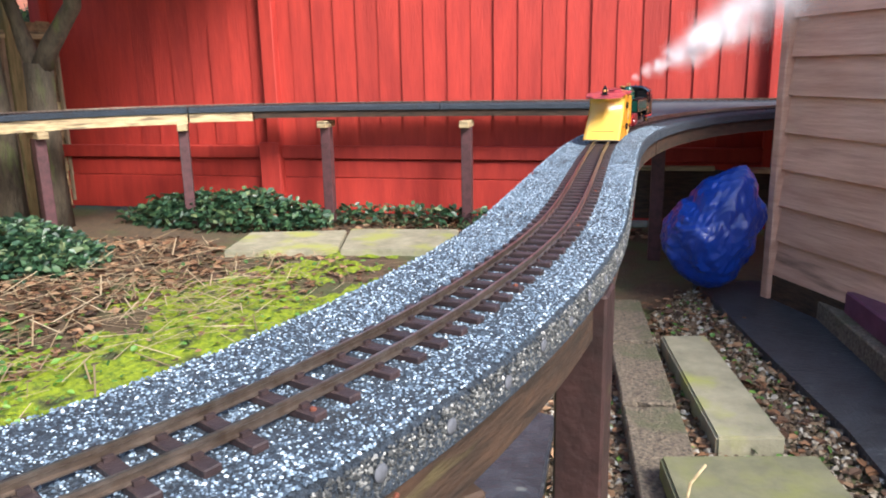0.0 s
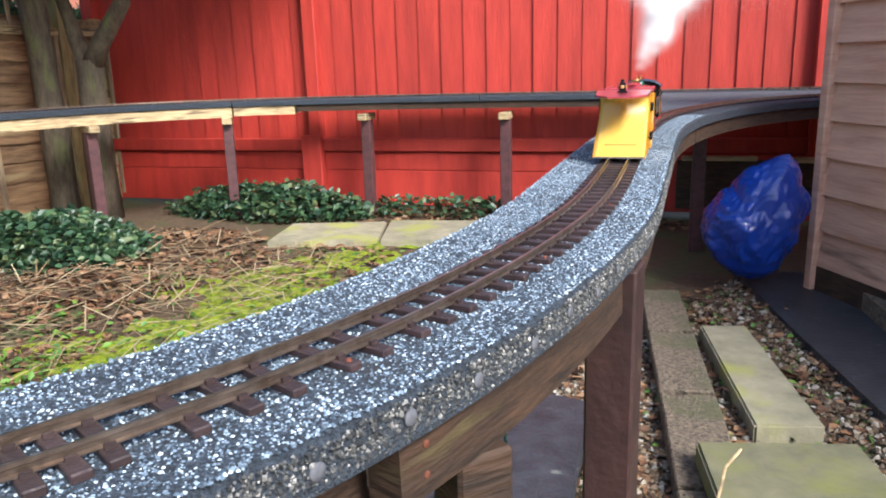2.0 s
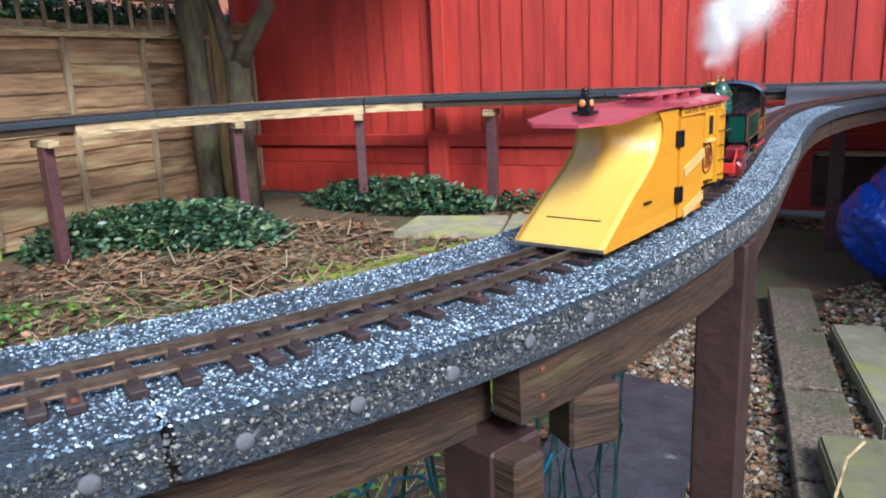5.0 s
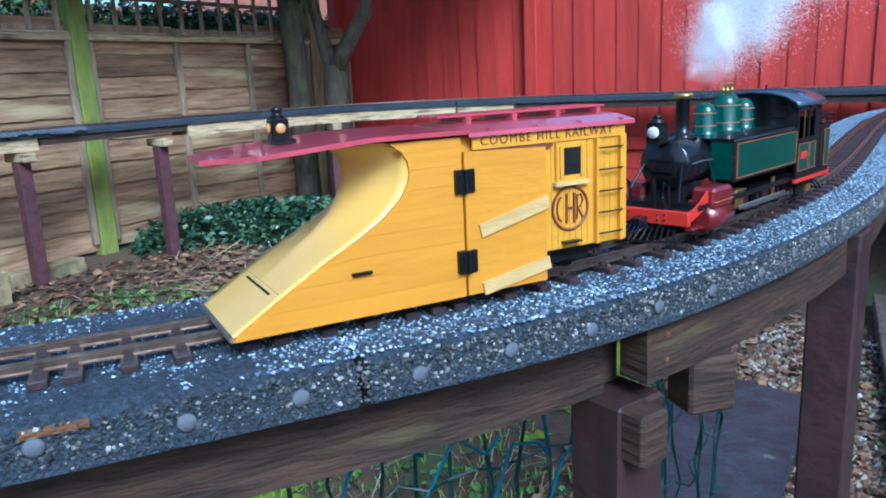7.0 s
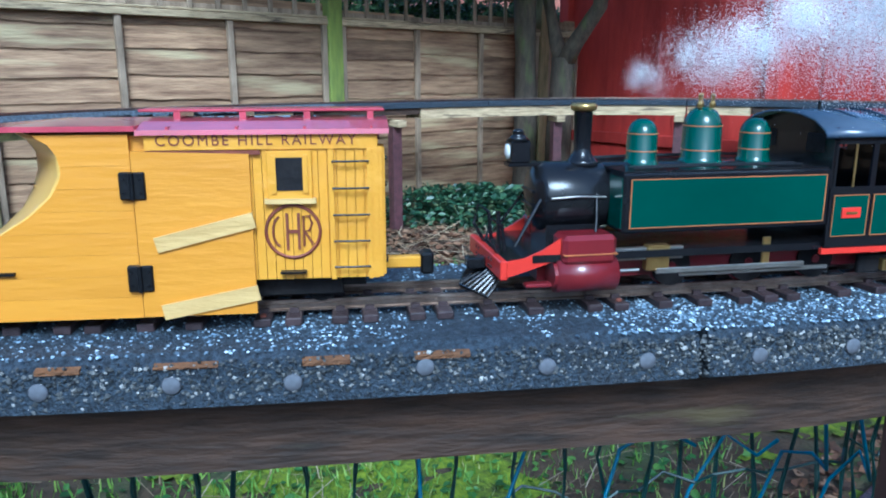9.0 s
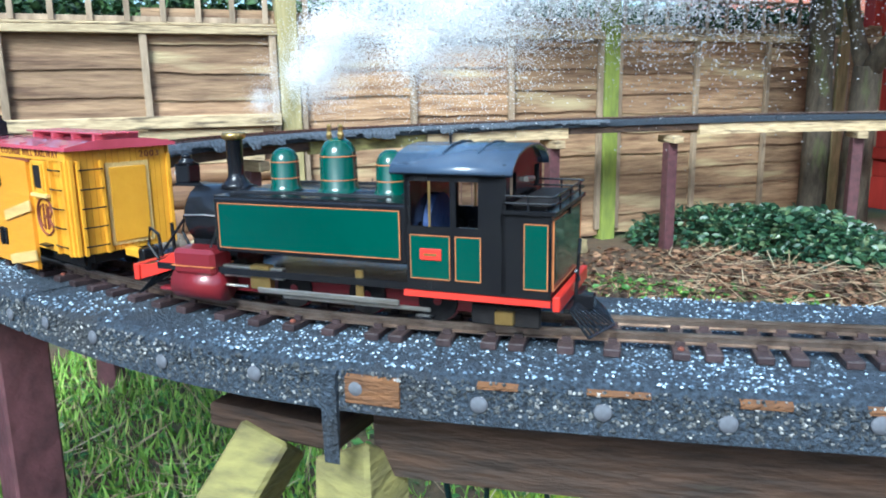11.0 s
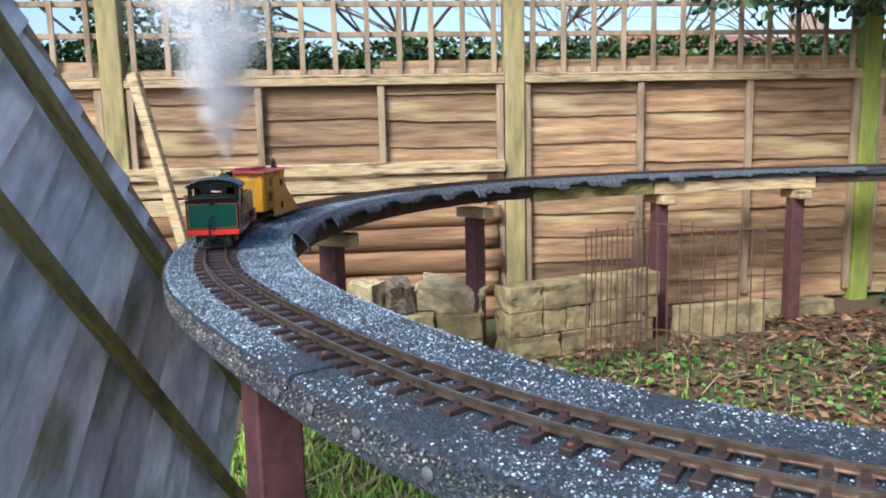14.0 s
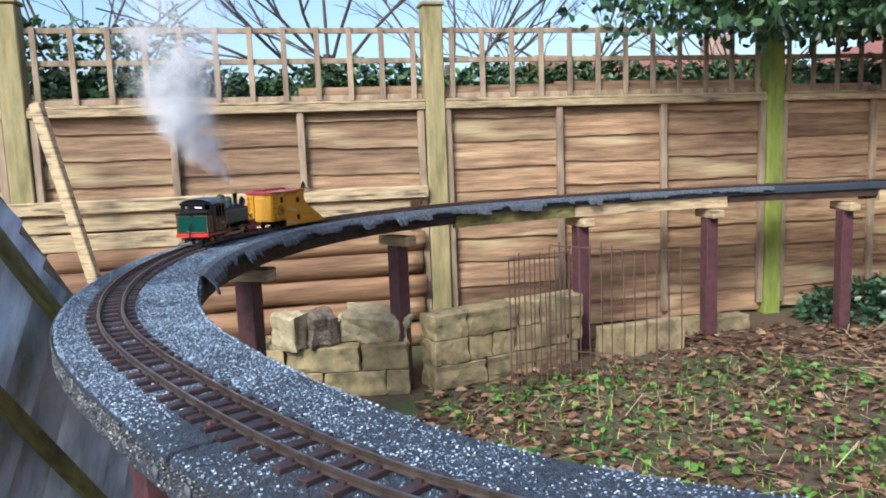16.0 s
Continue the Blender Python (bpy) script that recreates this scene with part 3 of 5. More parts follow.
# ---- raised line: beds, joists, posts ----
JOINTS = [.2, nearest_s(.18, 2.7), nearest_s(.113, 1.07), nearest_s(-.10, .283), nearest_s(-.664, -.293), nearest_s(-2.0, -.53), nearest_s(-3.22, .42),
          nearest_s(-3.46, 1.8), nearest_s(-3.34, 3.3), nearest_s(-2.5, 4.43), nearest_s(-.9, 4.68), LENGTH - .1]


def bed(s0, s1):
    edge = .007
    sec = [(lambda s: outer(s) - edge, TOP), (lambda s: outer(s), TOP - edge), (lambda s: outer(s) + .002, TOP - .032), (lambda s: outer(s) - .006, TOP - .035),
           (lambda s: -inner(s) + .006, TOP - .035), (lambda s: -inner(s) - .002, TOP - .032), (lambda s: -inner(s), TOP - edge), (lambda s: -inner(s) + edge, TOP)]
    ob = thing("trackbed", "raised trackbed board covered in grey mineral felt and grit", "trackbed", sweep(s0 + .0035, s1 - .0035, sec), M_felt, group="boards of the raised line")
    return ob


BEDS = [bed(a, b) for a, b in zip(JOINTS[:-1], JOINTS[1:])]
# the yard board where the two arms of the line come together
bm = bmesh.new()
pts = [beside(s, -inner(s) + .02, 0) for s in np.linspace(nearest_s(.2, 2.8), .5, 14)]
low = [(p.x, p.y) for p in pts] + [(1.9, 4.58), (.1, 4.58)]
for z in (TOP - .004, TOP - .05):
    bm.faces.new([bm.verts.new((x, y, z)) for x, y in low])
bm.verts.ensure_lookup_table()
n = len(low)
for i in range(n):
    bm.faces.new((bm.verts[i], bm.verts[(i + 1) % n], bm.verts[n + (i + 1) % n], bm.verts[n + i]))
thing("yard_board", "wide felt-covered board between the two arms of the line", "trackbed", bm, M_feltpale)


JOIST_WORDS = {"joist_timber": "dark weathered timber joist under the trackbed", "pale_timber": "pale weathered timber joist under the trackbed", "mossy_timber": "mossy green-brown timber joist under the trackbed"}


def joist(s0, s1, off, sgn, deep, material):
    """A timber carried along under the bed's edge, with the screws that hold it."""
    w = .028
    sec = [(lambda s: off(s), TOP - .036), (lambda s: off(s) + sgn * .001, TOP - deep), (lambda s: off(s) - sgn * w, TOP - deep), (lambda s: off(s) - sgn * w, TOP - .036)]
    ob = thing("joist", JOIST_WORDS[material.name], "joist",
               sweep(s0 + .006, s1 - .006, sec, .05), material, group="joists of the raised line")
    if s1 < 5.2:
        for s in (s0 + .03, s1 - .03):
            for dz in (.25, .7):
                _, t = along(s)
                sc = new("screw", SCREW)
                sc.parent = ob
                sc.matrix_basis = Matrix.Translation(beside(s, off(s), TOP - .036 - dz * (deep - .036))) @ pose(0, 0, 0, 0, 0, math.degrees(math.atan2(t.y, t.x)) + (0 if sgn > 0 else 180))
    return ob


SCREW = mesh_of(lathe([(.0028, 0), (.0028, .001), (.0012, .0016)], (0, 0, 0), "Y", 8), "screw", M_rust)


def joists():
    step, flap, curve = nearest_s(.0, .5), nearest_s(-.36, -.14), JOINTS[4]
    breaks = [(JOINTS[0], .012, .085), (JOINTS[1], .012, .085), (JOINTS[2], .010, .085), (step, .045, .1), (flap, .078, .07), (curve, .078, .07), (JOINTS[5], .03, .07)]
    breaks = [(a, back, deep, M_joist) for a, back, deep in breaks]
    breaks += [(JOINTS[6], .012, .09, M_mossy), (nearest_s(-3.41, 1.08), .012, .09, M_pale), (nearest_s(-3.46, 1.95), .03, .07, M_joist), (nearest_s(-3.42, 2.8), .012, .098, M_pale),
               (nearest_s(-2.5, 4.43), .012, .09, M_pale), (nearest_s(-2.1, 4.57), .02, .075, M_joist), (LENGTH - .1, 0, 0, M_joist)]
    for (a, back, deep, material), (b, _, _, _) in zip(breaks[:-1], breaks[1:]):
        joist(a, b, lambda s, k=back: outer(s) - k, 1, deep, material)
        joist(a, b, lambda s: -inner(s) + .012, -1, deep, material)


joists()


def post(x, y, turn, lean=0, w=.052, blocks=True, dark=True, head=.036):
    root = thing("line_post", "square moss-stained post carrying the raised line, its paint darkened as shade" if dark and x > -.5 else "square purple-brown painted post carrying the raised line", "post", m=pose(x, y, 0, 0, lean, turn), group="posts of the raised line")
    part("shaft", box((-w / 2, -w / 2, GROUND - .06), (w / 2, w / 2, TOP - (head if dark else .14)), bevel=.003), M_postshade if dark and x > -.5 else M_post, root)
    if blocks and not dark:
        part("bearer", box((-.03, -.085, TOP - .14), (.03, .085, TOP - .099), bevel=.004), M_joist if dark else M_pale, root, "timber cross bearer on the post")
    return root


def turn_at(x, y):
    _, t = along(nearest_s(x, y))
    return math.degrees(math.atan2(t.y, t.x))


for x, y in ((.15, .93), (.02, .495), (-.86, -.40), (-2.4, -.36), (-3.06, .22), (-3.37, 1.16), (-3.4, 1.87), (-3.36, 2.63), (-3.06, 3.76), (-2.5, 4.34), (-1.65, 4.6), (-.74, 4.58), (.35, 3.9), (1.0, 4.5)):
    near = y < 1.2 and x > -1.5
    post(x, y, turn_at(x, y) if near or x < -1.8 else 0, dark=near, w=.056 if near else .062, head=.101 if abs(y - .495) < .01 else .036)
# blocks and short timbers at the near joints
a = turn_at(.0, .485)
thing("support_block", "square dark timber block under the joist", "block", box((-.016, -.016, .37), (.016, .016, .4155), pose(.048, .473, 0, 0, 0, a), .003), M_joist)
thing("support_block", "brown timber packing block bolted beside the post", "block", box((-.02, -.024, .378), (.02, .024, .431), pose(.07, .58, 0, 0, 0, a + 70), .003), M_joist)
p = along(nearest_s(.0, .5))[0]
thing("bearer", "dark timber bearer across the post under the trackbed", "bearer", box((-.022, -.10, .4175), (.022, .03, .48), pose(p.x, p.y, 0, 0, 0, a), .003), M_joist)
thing("bearer", "dark timber bearer across the head of the post", "bearer", box((-.06, -.03, .43), (.06, .03, .45), pose(-.46, -.16, 0, 0, 0, turn_at(-.46, -.16)), .003), M_joist)
m = pose(-.455, -.135, .425, 0, 0, turn_at(-.455, -.15))
thing("brace", "short green-stained timber brace under the trackbed", "brace", box((-.022, -.022, -.17), (.022, .022, .0), m @ pose(.028, .03, 0, 38, -18, 0), .003), M_mossy, group="braces at the joint")
thing("brace", "short green-stained timber brace under the trackbed", "brace", box((-.025, -.025, -.19), (.025, .025, .0), m @ pose(-.05, .03, 0, 34, 24, 0), .003), M_mossy, group="braces at the joint")

# felt-nail heads along the outer edge, and a rusty one
bolt = mesh_of(lathe([(.0054, 0), (.0057, .0008), (.0048, .0015), (.001, .0018)], (0, 0, 0), "Y", 14), "nail_head", M_bolt, True)
s = nearest_s(.118, 1.5)
while s < nearest_s(-1.1, -.49):
    p = beside(s, outer(s) + .0015, TOP - .0165 + rng.uniform(-.003, .003))
    _, t = along(s)
    i = max(k for k in range(len(JOINTS) - 1) if JOINTS[k] <= s)
    ob = new("nail_head", bolt)
    ob.parent = BEDS[i]
    ob["label"] = "round galvanised nail head"
    ob.matrix_basis = Matrix.Translation(p) @ pose(0, 0, 0, 0, 0, math.degrees(math.atan2(t.y, t.x)))
    s += rng.uniform(.062, .08)

# slivers of bare wood where the felt has torn
for x, y, w in ((-.145, .106, .034), (-.181, .05, .028), (-.233, -.022, .036), (-.277, -.07, .024)):
    s = nearest_s(x, y)
    i = max(k for k in range(len(JOINTS) - 1) if JOINTS[k] <= s)
    bm = sweep(s - w / 2, s + w / 2, [(lambda s: outer(s) - .002, TOP - .0045), (lambda s: outer(s) + .0022 + .0008 * math.sin(s * 700), TOP - .006), (lambda s: outer(s) + .0022, TOP - .008 + .001 * math.sin(s * 430)), (lambda s: outer(s) - .002, TOP - .0095)], .003)
    part("bare_wood", bm, M_torn, BEDS[i], "orange sliver of bare wood in torn felt")

# bare board end and a strip of felt hanging down at the torn joint
s = nearest_s(-.336, -.142)
i = max(k for k in range(len(JOINTS) - 1) if JOINTS[k] <= s)
part("bare_wood", sweep(s - .022, s + .012, [(lambda s: outer(s) - .002, TOP - .006), (lambda s: outer(s) + .003, TOP - .008), (lambda s: outer(s) + .003, TOP - .027 + .002 * math.sin(s * 500)), (lambda s: outer(s) - .002, TOP - .028)], .003), M_torn, BEDS[i], "bare orange-brown board face where felt tore")
s += .022
bm = sweep(s - .005, s + .005, [(lambda s: outer(s) + .001, TOP - .004), (lambda s: outer(s) + .0055, TOP - .006), (lambda s: outer(s) + .007 + .002 * math.sin(s * 600), TOP - .04), (lambda s: outer(s) + .004, TOP - .07 + .006 * math.sin(s * 900)), (lambda s: outer(s) + .001, TOP - .04)], .002)
part("felt_flap", bm, M_felt, BEDS[i], "strip of gritty felt hanging over the edge")

# ragged felt hanging over the inside edge of the far curve
verts, faces = [], []
s = nearest_s(-1.6, -.56)
r2 = random.Random(8)
far_end, easing = nearest_s(-3.46, 2.2), nearest_s(-3.4, 1.2)
tear, lap = 0, 0
while s < far_end:
    o = -inner(s) - .004
    if tear <= 0:
        tear, lap = r2.uniform(.015, .09), r2.uniform(.003, .036) * (1 if s < easing else .5)
    drop = lap * r2.uniform(.75, 1.1) + .006 * noise.noise((s * 60, 0, 0))
    verts += [beside(s, o + .012, TOP + .003), beside(s, o, TOP + .002), beside(s, o - .005 - .5 * drop, TOP - .005 - .5 * drop), beside(s + r2.uniform(-.003, .003), o - .006 - .6 * drop, TOP - .008 - drop)]
    n = len(verts)
    if n > 4:
        faces += [(n - 8 + i, n - 4 + i, n - 3 + i, n - 7 + i) for i in range(3)]
    s += .009
    tear -= .009
fl = tagged(new("felt_edge", raw("felt_edge", verts, faces, M_feltpale)), "torn grey roofing felt hanging over the edge of the line", "felt", kind="stuff")
so = fl.modifiers.new("thick", "SOLIDIFY")
so.thickness = .003

# ---- grit on the near boards ----
def grit():
    r = random.Random(3)
    rows, side = [], []
    dark_from, dark_to = nearest_s(-.16, .255), nearest_s(-.76, -.34)
    sa, sb = nearest_s(.118, 1.75), nearest_s(-1.55, -.565)
    sc = nearest_s(-2.75, -.17)
    start = nearest_s(.2, 2.8)
    for k in range(215000):
        s = r.uniform(sa, sb) if k < 150000 else r.uniform(sb - .1, sc) if k < 185000 else r.uniform(start, sa)
        o = r.uniform(-inner(s) + .002, outer(s) - .002)
        p = beside(s, o, TOP - .0005)
        bare = noise.noise((p.x * 11, p.y * 11, 7)) + .5 * noise.noise((p.x * 30, p.y * 30, 2))
        dark = s > dark_from and s < dark_to
        if bare > .9 or r.random() < (.7 + .6 * bare if dark else .2 + .5 * bare):
            continue
        rows.append((p.x, p.y, p.z, r.uniform(.0013, .0032), r.uniform(0, 6.3), r.uniform(0, .5)))
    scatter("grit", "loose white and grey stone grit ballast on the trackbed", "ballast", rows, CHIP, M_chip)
    verts, faces = [], []
    for _ in range(26000):
        s = r.uniform(sa, sb)
        p, t = along(s)
        z = TOP - r.uniform(.003, .031)
        if dark_from < s < dark_to and r.random() < .4:
            continue
        side_out = r.random() < .8
        o = outer(s) + .001 if side_out else -inner(s) - .001
        c = beside(s, o, z)
        q = Vector((-t.y, t.x, 0)) * (1 if side_out else -1)
        size = r.uniform(.0010, .0030) if r.random() < .93 else r.uniform(.003, .0045)
        rot = q.to_track_quat("Z", "Y").to_matrix().to_4x4() @ Matrix.Rotation(r.uniform(0, 6.3), 4, "Z")
        vs, fs = CHIP[r.randrange(2)]
        b0 = len(verts)
        verts += [c + (rot @ (Vector(v) * size)) for v in vs]
        faces += [tuple(b0 + i for i in f) for f in fs]
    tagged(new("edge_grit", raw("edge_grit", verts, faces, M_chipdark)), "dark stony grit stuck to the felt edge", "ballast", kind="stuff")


grit()


# ---- track ----
GAUGE = .0325


def track():
    root = thing("track", "narrow-gauge model track of bronze rails on brown sleepers", "track")
    h = RAIL - TOP
    for side in (1, -1):
        g = side * (GAUGE / 2 + .0012)
        sec = [(g - .0012, RAIL), (g + .0012, RAIL), (g + .0014, RAIL - .0022), (g + .0005, RAIL - .003), (g + .0005, RAIL - .0058), (g + .0026, RAIL - .0066), (g + .0026, RAIL - .0074),
               (g - .0026, RAIL - .0074), (g - .0026, RAIL - .0066), (g - .0005, RAIL - .0058), (g - .0005, RAIL - .003), (g - .0014, RAIL - .0022)]
        part("rail", sweep(.3, LENGTH - .2, sec, .02), M_rail, root, "bronze-coloured flat-bottom rail")
    bm = box((-.0055, -.036, 0), (.0055, .036, h - .0075), bevel=.0008)
    for side in (1, -1):
        for d in (.0044, -.0044):
            add_box(bm, (-.003, side * (GAUGE / 2 + .0012) + d - .0014, h - .0078), (.003, side * (GAUGE / 2 + .0012) + d + .0014, h - .0045))
    me = mesh_of(bm, "sleeper", M_sleeper)
    s = .35
    sa, sb = nearest_s(.118, 1.9), nearest_s(-2.3, -.44)
    verts, faces = [], []
    count = 0
    while s < LENGTH - .25:
        p, t = along(s)
        m = Matrix.Translation((p.x, p.y, TOP)) @ pose(0, 0, 0, 0, 0, math.degrees(math.atan2(t.y, t.x)) + rng.uniform(-2.5, 2.5))
        if sa < s < sb:
            ob = new("sleeper", me)
            ob.parent = root
            ob.matrix_basis = m
            count += 1
            if count % 9 == 0:
                sc = part("screw", lathe([(.0022, 0), (.0022, .0012), (.001, .002)], m @ Vector((0, .029, h - .0075)), "Z", 8), M_rust, root, "rusty screw head")
            s += .031 * rng.choice((1, 1, 1, 1, 1.35, .62)) if s > nearest_s(.03, .63) else .031
        else:
            b0 = len(verts)
            verts += [m @ v.co for v in me.vertices][:8] if len(me.vertices) == 8 else [m @ Vector(c) for c in ((-.0055, -.036, 0), (.0055, -.036, 0), (.0055, .036, 0), (-.0055, .036, 0), (-.0055, -.036, .0055), (.0055, -.036, .0055), (.0055, .036, .0055), (-.0055, .036, .0055))]
            faces += [tuple(b0 + i for i in f) for f in ((0, 1, 5, 4), (1, 2, 6, 5), (2, 3, 7, 6), (3, 0, 4, 7), (4, 5, 6, 7))]
            s += .031
    rest = new("sleeper_run", raw("sleeper_run", verts, faces, M_sleeper))
    rest.parent = root
    rest["kind"] = "stuff"
    return root


track()


# ---- stones, slabs and clutter ----
def stone(name, label, category, size, m, material, seed, group="", rough=.12, cuts=3):
    bm = bmesh.new()
    bmesh.ops.create_cube(bm, size=1)
    bmesh.ops.subdivide_edges(bm, edges=bm.edges, cuts=cuts, use_grid_fill=True)
    for v in bm.verts:
        c = v.co
        k = 1 + rough * noise.noise((c.x * 2 + seed, c.y * 2, c.z * 2)) + rough * .4 * noise.noise((c.x * 7 + seed, c.y * 7, c.z * 7))
        v.co = Vector((c.x * size[0], c.y * size[1], c.z * size[2])) * k
    bmesh.ops.bevel(bm, geom=[e for e in bm.edges if e.calc_face_angle(0) > .7], offset=.004, segments=1, affect="EDGES")
    return thing(name, label, category, bm, material, m, group, smooth=False)


def block_wall():
    """Two runs of stacked blocks that meet behind a post, the second a course higher."""
    seed = 0
    for a, b, courses in (((-3.28, -1.05), (-3.04, .25), 2), ((-3.03, .32), (-3.26, 1.08), 3)):
        a, b = Vector((*a, 0)), Vector((*b, 0))
        d, far = (b - a).normalized(), (b - a).length
        turn = math.degrees(math.atan2(d.y, d.x))
        for course in range(courses):
            s = 0
            while s < far - .04:
                w = min(rng.choice((.12, .17, .26, .31)), far - s)
                p = a + d * (s + w / 2)
                seed += 1
                stone("stone_block", "rough yellow stone walling block, mossy and stained", "block", (w - .008, .13, .106),
                      pose(p.x + rng.uniform(-.012, .012), p.y, GROUND + .048 + course * .108, rng.uniform(-1, 1), rng.uniform(-1.5, 1.5), turn + rng.uniform(-3, 3)),
                      M_block, seed, "stacked blocks of the low wall")
                s += w


block_wall()
stone("rock", "pale broken lump of stone lying on the blocks", "rock", (.27, .16, .13), pose(-3.13, .12, .035, 4, 8, 80), M_rock, 51, rough=.35, cuts=4)
stone("rock", "rough grey stone lump with a broken face", "rock", (.13, .12, .14), pose(-3.1, -.115, .045, 0, 12, 20), M_aggregate, 52, rough=.3, cuts=4)
stone("rock", "squared broken stone with a hollow face", "rock", (.12, .1, .15), pose(-3.08, -.235, .05, 8, 3, 50), M_rock, 53, rough=.25, cuts=4)
stone("slab", "mossy yellow stone slab standing by the fence", "slab", (.46, .06, .16), pose(-3.22, 1.40, -.165, 0, 0, 96), M_block, 54, rough=.06)
stone("slab", "low mossy stone lying under the line by the fence", "slab", (.4, .1, .08), pose(-3.5, 1.95, -.2, 0, 0, 92), M_block, 55, rough=.06)


def log(y0, y1, z, r, seed):
    """A half-round fence log with knots and a wavy edge."""
    bm = bmesh.new()
    rings = []
    n = 26
    for i in range(n + 1):
        y = y0 + (y1 - y0) * i / n
        k = r * (1 + .16 * noise.noise((y * 2.2, seed * 5.0, 0)) + .07 * noise.noise((y * 9, seed, 4)))
        dz = .014 * noise.noise((y * 1.4, seed * 2.0, 8))
        rings.append([bm.verts.new((FENCE_X + .05 + .75 * k * math.sin(a), y, z + dz + k * math.cos(a))) for a in np.linspace(-.5, math.pi + .5, 11)])
    for a, b in zip(rings[:-1], rings[1:]):
        for j in range(11):
            bm.faces.new((a[j], b[j], b[(j + 1) % 11], a[(j + 1) % 11]))
    bm.faces.new(rings[0])
    bm.faces.new(rings[-1][::-1])
    return thing("log", "rough half-round brown log laid along the fence", "log", bm, M_log, group="logs under the ledge", smooth=True)


for k, (z, r) in enumerate(((-.17, .062), (-.045, .066), (.08, .062), (.2, .06), (.305, .05))):
    log(-1.5 + .05 * k, .47 - .02 * (k % 2), z, r, k + 1)


def slab(name, label, corners, z, thick, material, group=""):
    bm = bmesh.new()
    t = [bm.verts.new((x, y, z)) for x, y in corners]
    u = [bm.verts.new((x, y, z - thick)) for x, y in corners]
    n = len(corners)
    bm.faces.new(t)
    bm.faces.new(u[::-1])
    for i in range(n):
        bm.faces.new((t[i], u[i], u[(i + 1) % n], t[(i + 1) % n]))
    bmesh.ops.bevel(bm, geom=list(bm.edges), offset=.006, segments=2, affect="EDGES")
    return thing(name, label, "slab", bm, material, group=group)


slab("paving_slab", "worn concrete paving slab at the edge of the bed", [(-1.87, 3.62), (-1.27, 3.72), (-1.40, 4.22), (-1.95, 4.08)], -.2, .045, M_slab, "slabs by the red fence")
slab("paving_slab", "mossy concrete paving slab at the edge of the bed", [(-1.25, 3.72), (-.67, 3.82), (-.74, 4.32), (-1.38, 4.24)], -.195, .045, M_slab, "slabs by the red fence")
slab("paving_slab", "mossy slab half hidden under the raised line", [(-.65, 3.82), (-.1, 3.86), (-.12, 4.34), (-.72, 4.34)], -.2, .045, M_slab, "slabs by the red fence")
slab("step_plank", "pale algae-stained slab lying on the gravel", [(.432, 1.90), (.596, 1.935), (.476, 2.645), (.330, 2.615)], -.17, .065, M_slab)
slab("paving_slab", "square algae-stained paving slab by the line", [(.37, 1.13), (.73, 1.2), (.625, 1.76), (.287, 1.69)], -.12, .055, M_slabmoss)
slab("path", "wet dark slab path beside the shed", [(.82, 1.5), (1.25, 1.5), (1.08, 2.6), (.92, 3.5), (.50, 3.45), (.635, 2.72), (.77, 2.07)], -.2, .05, M_slabgrey)
slab("paving_slab", "blue-grey wet paving slab under the raised line", [(-.32, .85), (.05, .78), (.03, 2.02), (-.30, 2.1)], -.205, .05, M_slabgrey)
for i, (x, y) in enumerate(((.215, 2.79), (.258, 2.31), (.30, 1.83), (.34, 1.35))):
    stone("edging_block", "pebbly aggregate concrete edging block", "edging", (.145, .46, .13), pose(x, y, -.24, 0, 0, 5), M_aggregate, 60 + i, "edging blocks", rough=.04)
stone("kerb", "mossy concrete kerb along the shed", "kerb", (.1, 1.1, .14), pose(.985, 2.62, -.2, 0, 0, 6), M_aggregate, 70, rough=.02)
thing("beam", "purple-painted timber beam lying along the shed", "beam", box((-.045, -.5, -.04), (.045, .5, .04), pose(1.045, 2.36, -.092, 0, 0, 6), .006), M_purple)
scatter("pebbles", "mixed pebbles and leaf bits between the slabs", "gravel", [(x, y, z, s, a, t) for x, y, z, s, a, t in spots(5200, .55, 2.3, .3, 1.1, .017, .6, 0) + spots(6000, 0, 1.7, .3, 1.1, .016, .6, 0)], CHIP, M_pebble)


def blue_bag():
    """A tied sack: round on one side, its neck drawn up to a corner, its foot narrow."""
    bm = bmesh.new()
    bmesh.ops.create_icosphere(bm, subdivisions=6, radius=1)
    angles = [-180, -140, -110, -80, -45, 0, 22, 45, 68, 90, 120, 150, 180]
    reach = [.205, .21, .228, .232, .195, .19, .235, .24, .305, .245, .195, .185, .205]
    for v in bm.verts:
        c = v.co.copy()
        r = float(np.interp(math.degrees(math.atan2(c.z, c.x)), angles, reach))
        fold = abs(noise.noise((c.x * 2.2 + c.z * 1.5, c.y * 2.2, c.z * 3.4)))
        pull = noise.noise((c.x * 7 - c.z * 4, c.y * 5, c.z * 3 + c.x * 3))
        crease = .018 * noise.noise((c.x * 1.8, c.y * 1.8, c.z * 1.8)) + .014 * fold + .012 * abs(pull) + .006 * abs(noise.noise((c.x * 13 + c.z * 9, c.y * 13, c.z * 17))) + .003 * noise.noise((c.x * 22, c.y * 22, c.z * 30))
        v.co = Vector((c.x * r, c.y * .17, c.z * r)) + c * (crease - .02)
    return thing("plastic_bag", "bulging shiny blue plastic rubble sack", "bag", bm, M_bag, pose(.545, 3.26, .055), smooth=True)


blue_bag()


